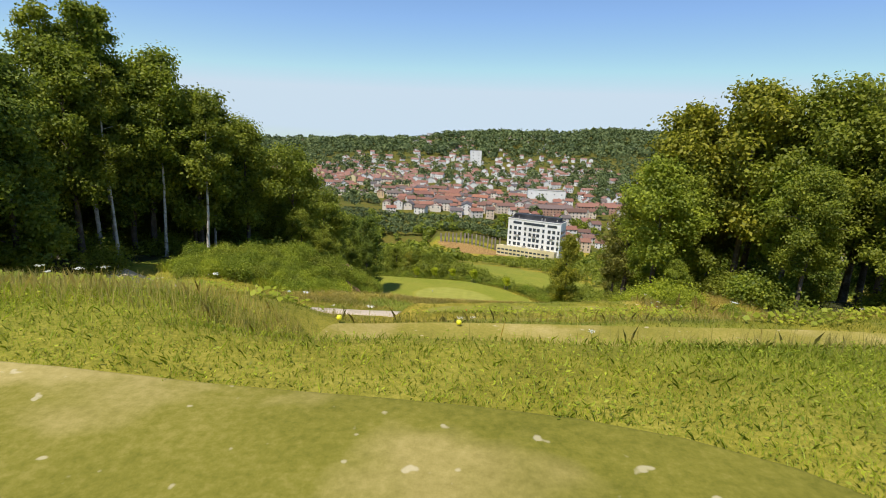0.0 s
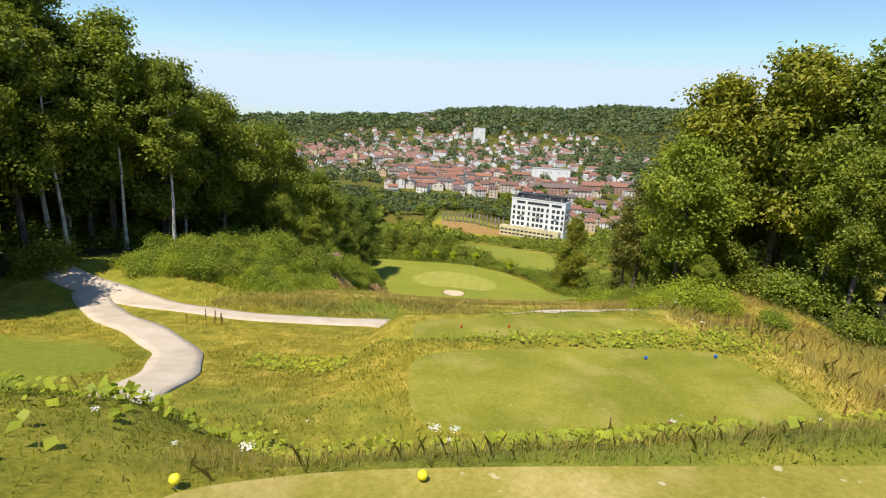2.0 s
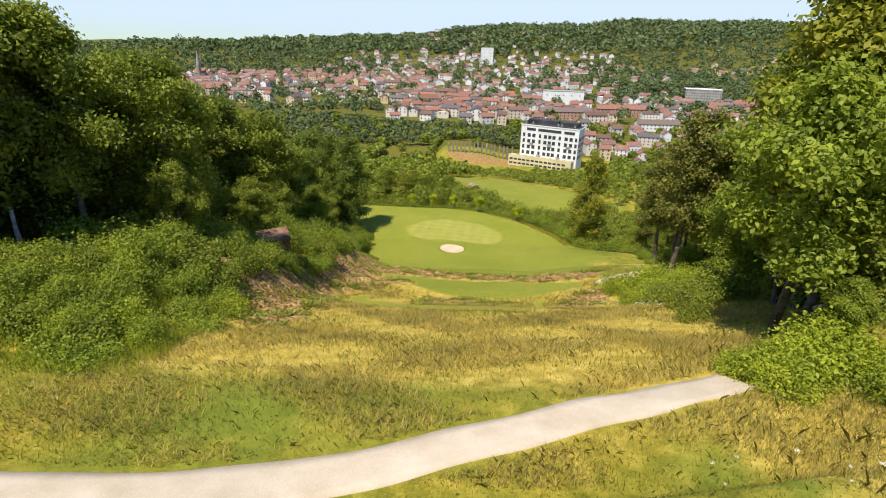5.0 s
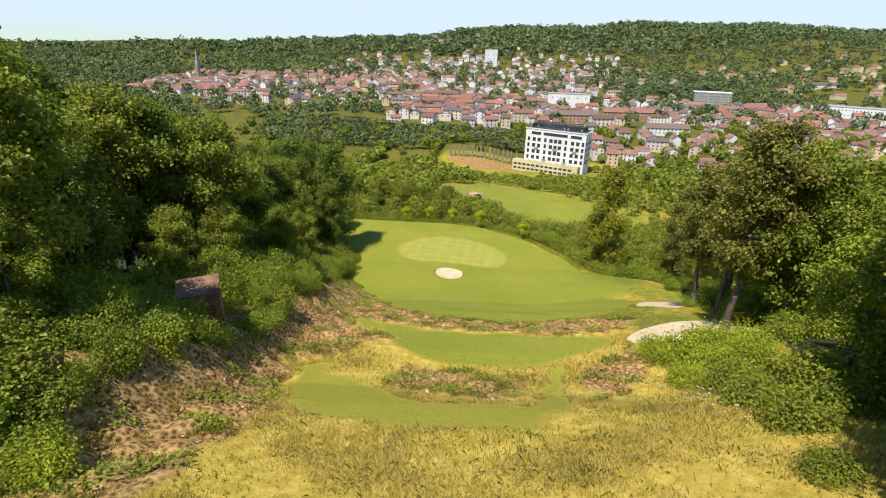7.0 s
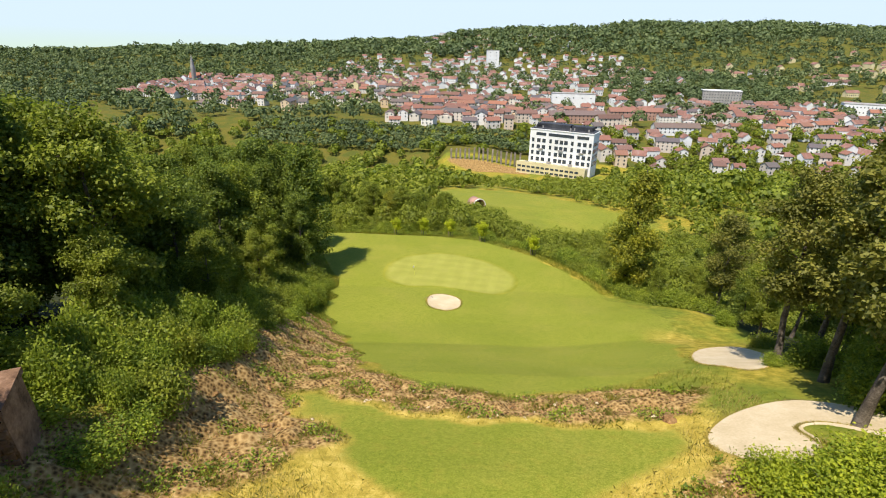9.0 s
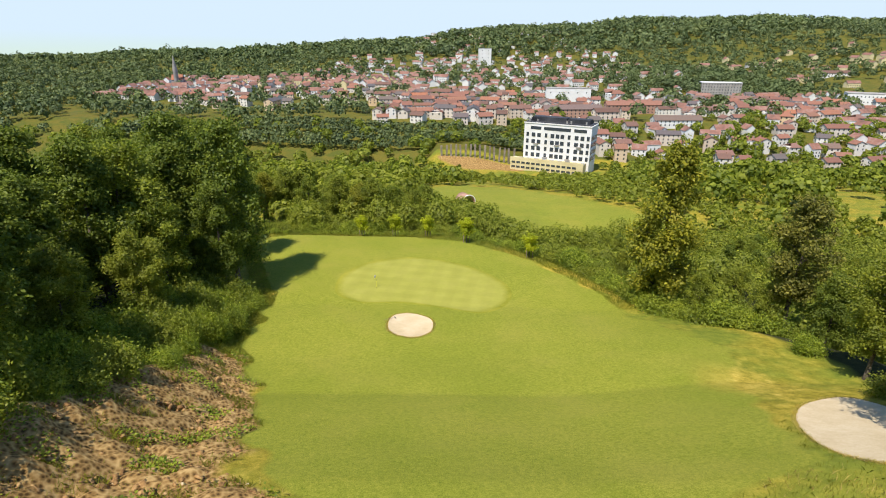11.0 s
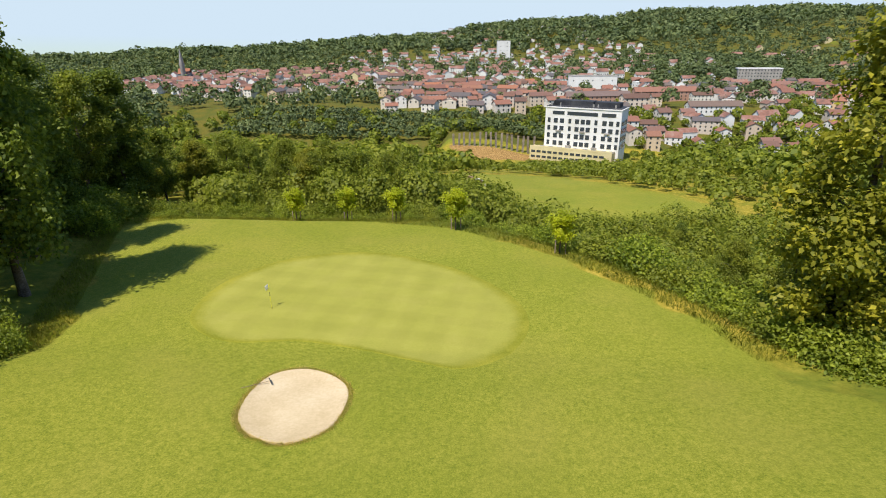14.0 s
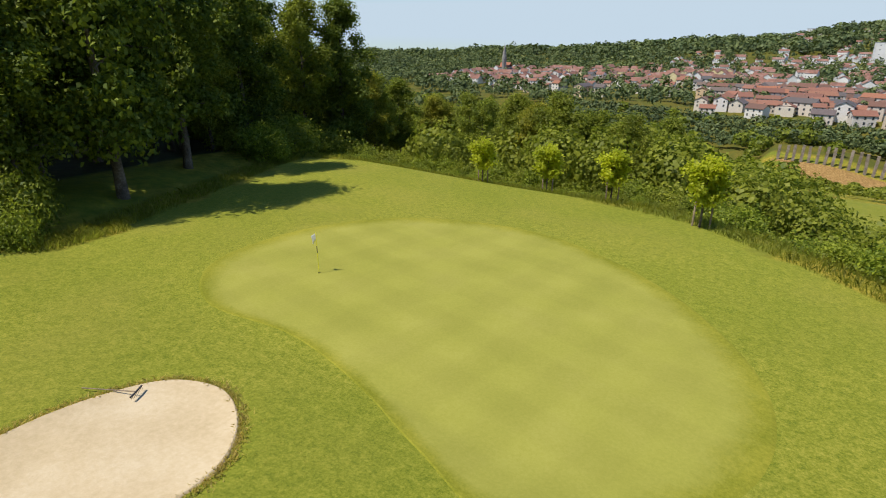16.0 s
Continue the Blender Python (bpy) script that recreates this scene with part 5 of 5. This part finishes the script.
def loose(name, label, spots, material, sizes, category="stones"):
    """Many small stones or clods, joined."""
    base = round_mesh("tmp", 1.0, material, 0.55, 1, 1.3)
    bv = np.array([v.co for v in base.vertices])
    bf = np.array([list(q.vertices) for q in base.polygons])
    bpy.data.meshes.remove(base)
    vs, fs = [], []
    for k, (x, y) in enumerate(spots):
        s = rng.uniform(*sizes) * rng.uniform(0.5, 1)
        a = rng.uniform(0, 6.28)
        c, t = math.cos(a), math.sin(a)
        v = bv * rng.uniform(0.6, 1.25, 3) * s
        v = np.column_stack([v[:, 0] * c - v[:, 1] * t, v[:, 0] * t + v[:, 1] * c, v[:, 2]])
        vs.append(v + [x, y, float(height(x, y)) + 0.1 * s])
        fs.append(bf + k * len(bv))
    return tagged(new(name, mesh_of(name, np.concatenate(vs), np.concatenate(fs), material)), label, category, kind="stuff")


def spots_in(n, x0, x1, y0, y1, test):
    """n random places in a rectangle where test(x, y), an array of odds, allows them."""
    out = np.zeros((0, 2))
    for _ in range(60):
        q = np.column_stack([rng.uniform(x0, x1, n), rng.uniform(y0, y1, n)])
        out = np.concatenate([out, q[rng.uniform(size=n) < test(q[:, 0], q[:, 1])]])
        if len(out) >= n:
            break
    return out[:n]


TEES = [blob(5.7, 12.1, 8.4, 2.2, 5, square=5), blob(-5.5, 0.3, 9.6, 5.3, -4.5, square=5), blob(6.8, 26.0, 7.2, 3.3, 7, square=5), blob(6.9, 36.3, 7.8, 2.9, 8, square=5)]


def plan_of_cover():
    """A plan, 0.25 m fine, of the ground's zones and of what is neither mown nor paved."""
    x, y = (a.ravel() for a in np.meshgrid(np.arange(-40, 50, 0.25), np.arange(0, 195, 0.25)))
    z = zones(x, y)
    ok = (z[:, 0] < 0.5) * (z[:, 3] < 0.5)
    for o in TEES + [BUNKER, SIDE_BUNKER, UPPER_BUNKER]:
        lo, hi = o.min(0) - 1, o.max(0) + 1
        q = (x > lo[0]) & (x < hi[0]) & (y > lo[1]) & (y < hi[1])
        ok[q] &= inside(x[q], y[q], o[::2], 0.4) < 0.3
    for line, half in ((MAIN_PATH, 1.4), (LOOP_PATH, 1.35)):
        for px, py in line:
            q = np.flatnonzero((np.abs(y - py) < 2) & (np.abs(x - px) < 2))
            ok[q[np.hypot(x[q] - px, y[q] - py) < half]] = False
    return ok, z


COVER, ZONES = plan_of_cover()


def cell(x, y):
    return np.clip(np.round(y / 0.25), 0, 779).astype(int) * 360 + np.clip(np.round((x + 40) / 0.25), 0, 359).astype(int)


def clear_of(x, y):
    return COVER[cell(x, y)] * 1.0


def zone_at(x, y):
    return ZONES[cell(x, y)]


loose("clods", "reddish clods and stones on the eroded bank", spots_in(2600, -19, 27, 60, 141, lambda x, y: (zone_at(x, y)[:, 2] > 0.5) * 1.0), M_RUST, (0.08, 0.36), "stones")
loose("pale_stones", "pale stones on the worn slope", spots_in(350, -10, 28, 72, 112, lambda x, y: (zone_at(x, y)[:, 2] > 0.35) * 1.0), M_SAND, (0.06, 0.2), "stones")


def blades(name, label, spots, h0, h1, width, material, lean=0.35, heads=False):
    n = len(spots)
    x, y = spots.T
    g = height(x, y) - 0.02
    h, a, t = rng.uniform(h0, h1, n) * (1.0 if material is M_STRAW else np.interp(y, [5, 9, 14, 20], [0.45, 0.6, 0.8, 1.0])), rng.uniform(0, 6.28, n), rng.uniform(0, 6.28, n)
    w = width * rng.uniform(0.6, 1.4, n)
    c, s = np.cos(a) * w, np.sin(a) * w
    l = h * lean * rng.uniform(0.2, 1.3, n)
    bend = np.stack([x + np.cos(t) * l * 0.3, y + np.sin(t) * l * 0.3, g + h * 0.6], 1)
    side = np.stack([c, s, np.zeros(n)], 1)
    base = np.stack([x, y, g], 1)
    tip = np.stack([x + np.cos(t) * l, y + np.sin(t) * l, g + h], 1)
    v = np.stack([base - side, base + side, bend + side * (1.1 if heads else 0.7), tip, bend - side * (1.1 if heads else 0.7)], 1).reshape(-1, 3)
    f = np.arange(5 * n).reshape(n, 5)
    return tagged(new(name, mesh_of(name, v, f, material)), label, "grass", kind="stuff")


def patchy(x, y, k=0.35, cut=0.0):
    q = np.sin(x * k + 2 * np.sin(y * k * 0.8)) + np.cos(y * k * 1.3 + 1.5 * np.sin(x * k * 0.6))
    return np.clip(0.5 + 0.5 * (q - cut), 0.05, 1)


blades("rough_grass", "uneven green rough grass round the tees", spots_in(140000, -26, 27, 3, 58, lambda x, y: clear_of(x, y) * smooth(62, 8, y) * (0.3 + 0.7 * patchy(x, y))), 0.05, 0.17, 0.010, M_GRASS, 1.0)
blades("rough_clumps", "greener clumps of longer rough grass", spots_in(20000, -26, 27, 5, 110, lambda x, y: clear_of(x, y) * (patchy(x, y, 0.9, 0.7) > 0.5)), 0.08, 0.24, 0.010, M_GRASS, 0.9)
blades("tall_grass", "tall golden grass stalks gone to seed", spots_in(22000, -26, 26, 7.6, 23, lambda x, y: clear_of(x, y) * (0.06 + (np.abs(y - 9.6) < 1.6) * 0.9)), 0.22, 0.5, 0.0035, M_STRAW, 0.4)
blades("lip_grass", "long seeding grass along the lips of the tee banks", spots_in(9000, -24, 17, 8.5, 17, lambda x, y: clear_of(x, y) * np.where(x < -3, (y < 11.5) * 0.5, (y - 0.2 * (x - 6) > 14.7) * (y - 0.2 * (x - 6) < 16.6) * 1.0)), 0.18, 0.42, 0.003, M_STRAW, 0.5)
blades("bank_turf", "thick fresh green grass on the bank below the hilltop tee", spots_in(80000, -24, 24, 3.5, 11.5, lambda x, y: clear_of(x, y) * smooth(11, 8.5, y) * (0.25 + patchy(x - 4, y, 0.45, 0.3))), 0.10, 0.26, 0.006, M_LEAF_BRIGHT, 1.0)
blades("dry_grass", "dry yellow grass covering the slope below the path", spots_in(105000, -17, 30, 44, 112, lambda x, y: clear_of(x, y) * (zone_at(x, y)[:, 2] < 0.6) * patchy(x, y, 0.5) * smooth(125, 60, y)), 0.12, 0.42, 0.016, M_STRAW, 1.0)
blades("slope_grass", "green grass between the dry stalks on the slope", spots_in(50000, -20, 32, 44, 150, lambda x, y: clear_of(x, y) * patchy(x, y, 0.33, 0.3)), 0.1, 0.34, 0.016, M_GRASS, 0.9)
blades("verge_grass", "long dry grass at the edge of the wood", spots_in(36000, 13, 35, 14, 60, lambda x, y: clear_of(x, y) * (x > 15.5)), 0.25, 0.85, 0.01, M_STRAW, 0.6)
blades("bank_meadow", "tall bright green grass and nettles on the bank", spots_in(26000, -28, -11, 50, 90, lambda x, y: clear_of(x, y) * (zone_at(x, y)[:, 2] < 0.4) * (x < -11 - 0.1 * (y - 50)) * (0.3 + patchy(x, y, 0.6))), 0.25, 0.85, 0.014, M_LEAF_BRIGHT, 0.6)
blades("rim_grass", "fringe of long grass along the rim behind the green", np.concatenate([spots_in(20000, -34, 34, 156, 194, lambda x, y: (inside(x, y, FAIRWAY, 5.0) < 0.55) * (inside(x, y, FAIRWAY, 5.0) > 0.02) * 1.0), spots_in(9000, -19, -11, 138, 160, lambda x, y: clear_of(x, y))]), 0.12, 0.55, 0.016, M_GRASS, 0.8)
fair = spots_in(60000, -30, 40, 105, 190, lambda x, y: (zone_at(x, y)[:, 0] > 0.5) * (inside(x, y, GREEN[::3], 0.5) < 0.1) * (inside(x, y, BUNKER[::3], 1.0) < 0.2) * patchy(x, y, 0.6, 0.2) * smooth(200, 120, y))
blades("fairway_tufts", "coarse tufts in the mown grass round the green", fair, 0.02, 0.06, 0.014, M_GRASS, 1.0)

blades("bank_tufts", "coarse grass tufts rooted in the eroded bank", spots_in(24000, -19, 27, 60, 141, lambda x, y: (zone_at(x, y)[:, 2] > 0.4) * (patchy(x, y, 1.1, 0.5) > 0.45) * 1.0), 0.15, 0.5, 0.02, M_GRASS, 0.9)
bw = spots_in(13000, -19, 27, 60, 141, lambda x, y: (zone_at(x, y)[:, 2] > 0.4) * (patchy(x + 3, y, 0.9, 0.8) > 0.45) * 1.0)
bv, bf = leaves(np.column_stack([bw, height(bw[:, 0], bw[:, 1]) + rng.uniform(0.05, 0.6, len(bw))]), rng.normal(size=(len(bw), 3)) * 0.5 + [0, 0, 0.9], 0.10, 0.7)
tagged(new("bank_weeds", mesh_of("bank_weeds", bv, bf, M_LEAF_SHRUB)), "leafy weeds scattered on the eroded bank", "weeds", kind="stuff")

fringe = []
for o, n in ((BUNKER, 5000), (SIDE_BUNKER, 7000), (UPPER_BUNKER, 8000)):
    k = rng.integers(0, len(o), n)
    q = o[k] + (np.roll(o, -1, 0)[k] - o[k]) * rng.uniform(0, 1, (n, 1))
    away = q - o.mean(0)
    away /= np.linalg.norm(away, axis=1)[:, None]
    fringe.append(q + away * np.abs(rng.normal(0.12, 0.12, (n, 1))) + rng.normal(size=(n, 2)) * 0.04)
blades("bunker_fringe", "ragged grass hanging over the edges of the bunkers", np.concatenate(fringe), 0.05, 0.16, 0.012, M_STRAW, 1.2)

# broad-leaved weeds on the banks between the tees
weed = np.concatenate([spots_in(5200, -12, 20, 15.2, 21.5, lambda x, y: clear_of(x, y) * patchy(x, y, 0.8, 0.3)),
                       spots_in(1900, -9, 17, 29.6, 33.2, lambda x, y: clear_of(x, y)),
                       spots_in(2200, -24, -4, 11, 20, lambda x, y: clear_of(x, y) * patchy(x, y, 0.7, 0.5))])
wv, wf = leaves(np.column_stack([weed, height(weed[:, 0], weed[:, 1]) + rng.uniform(0.04, 0.32, len(weed))]), rng.normal(size=(len(weed), 3)) * 0.45 + [0, -0.1, 1.0], 0.10, 0.8, 0.15)
low = spots_in(14000, -24, 24, 3.5, 11, lambda x, y: clear_of(x, y) * (0.25 + patchy(x - 4, y, 0.45, 0.5)))
lv, lf = leaves(np.column_stack([low, height(low[:, 0], low[:, 1]) + rng.uniform(0.02, 0.14, len(low))]), rng.normal(size=(len(low), 3)) * 0.3 + [-0.1, -0.25, 1.0], 0.03, 0.4, 0.1)
tagged(new("clover", mesh_of("clover", lv, lf, M_LEAF_BRIGHT)), "low green clover and plantain in the grass", "weeds", kind="stuff")
tagged(new("broad_weeds", mesh_of("broad_weeds", wv, wf, M_LEAF_BRIGHT)), "broad-leaved bright green weeds on the banks", "weeds", kind="stuff")


def flower(name, label, material, h, r, n, stem_material):
    ob = tagged(new(name), label, "flower")
    part("stem", mesh_of("stem", *tube([[0, 0, -0.05], [0.03, 0, h * 0.5], [0, 0.02, h]], [0.008, 0.007, 0.004], 4), stem_material), ob)
    d = rng.normal(size=(n, 3)) * [r, r, r * 0.15] + [0, 0.02, h]
    part("umbel", mesh_of("umbel", *leaves(d, rng.normal(size=(n, 3)) * 0.3 + [0, 0, 1], 0.022, 0.8), material), ob, "flat head of tiny white flowers")
    return ob


def dock():
    ob = tagged(new("dock_plant"), "rusty brown dock spike standing in the weeds", "weed")
    part("stem", mesh_of("stem", *tube([[0, 0, -0.05], [0.02, 0, 0.5], [0.05, 0.02, 1.0]], [0.014, 0.01, 0.004], 5), M_DOCK), ob)
    q = rng.uniform(0.3, 1.0, 220)
    d = np.column_stack([rng.normal(size=220) * 0.05 * (1.15 - q), rng.normal(size=220) * 0.05 * (1.15 - q), q])
    part("seed_head", mesh_of("seed_head", *leaves(d, rng.normal(size=(220, 3)), 0.022, 0.7), M_DOCK), ob)
    return ob


F1, F2, D1 = flower("wild_carrot", "white umbel flower among the weeds", M_PETAL, 0.62, 0.055, 46, M_LEAF_SHRUB), flower("yarrow", "small white flower in the rough grass", M_PETAL, 0.4, 0.035, 26, M_LEAF_SHRUB), dock()
for x, y in np.concatenate([spots_in(30, 10, 24, 30, 46, lambda x, y: clear_of(x, y)), spots_in(24, -14, 20, 15.5, 22, lambda x, y: clear_of(x, y)), spots_in(26, -22, 12, 8, 16, lambda x, y: clear_of(x, y)), spots_in(150, 21, 30, 72, 87, lambda x, y: clear_of(x, y))]):
    stand(F1 if rng.uniform() < 0.6 else F2, x, y, rng.uniform(0.6, 1.0), sink=0)
for x, y in np.concatenate([rng.normal((4.0, 31.6), (0.5, 0.25), (11, 2)), rng.normal((8.0, 21.6), (0.9, 0.3), (14, 2)), rng.normal((16.5, 33), (1.6, 0.8), (12, 2)), rng.normal((17.2, 24), (1.5, 0.8), (12, 2)), rng.normal((-13.5, 39.6), (1.0, 0.3), (8, 2)), rng.normal((3.4, 20.8), (0.3, 0.3), (4, 2))]):
    stand(D1, x, y, rng.uniform(0.6, 1.05), sink=0)
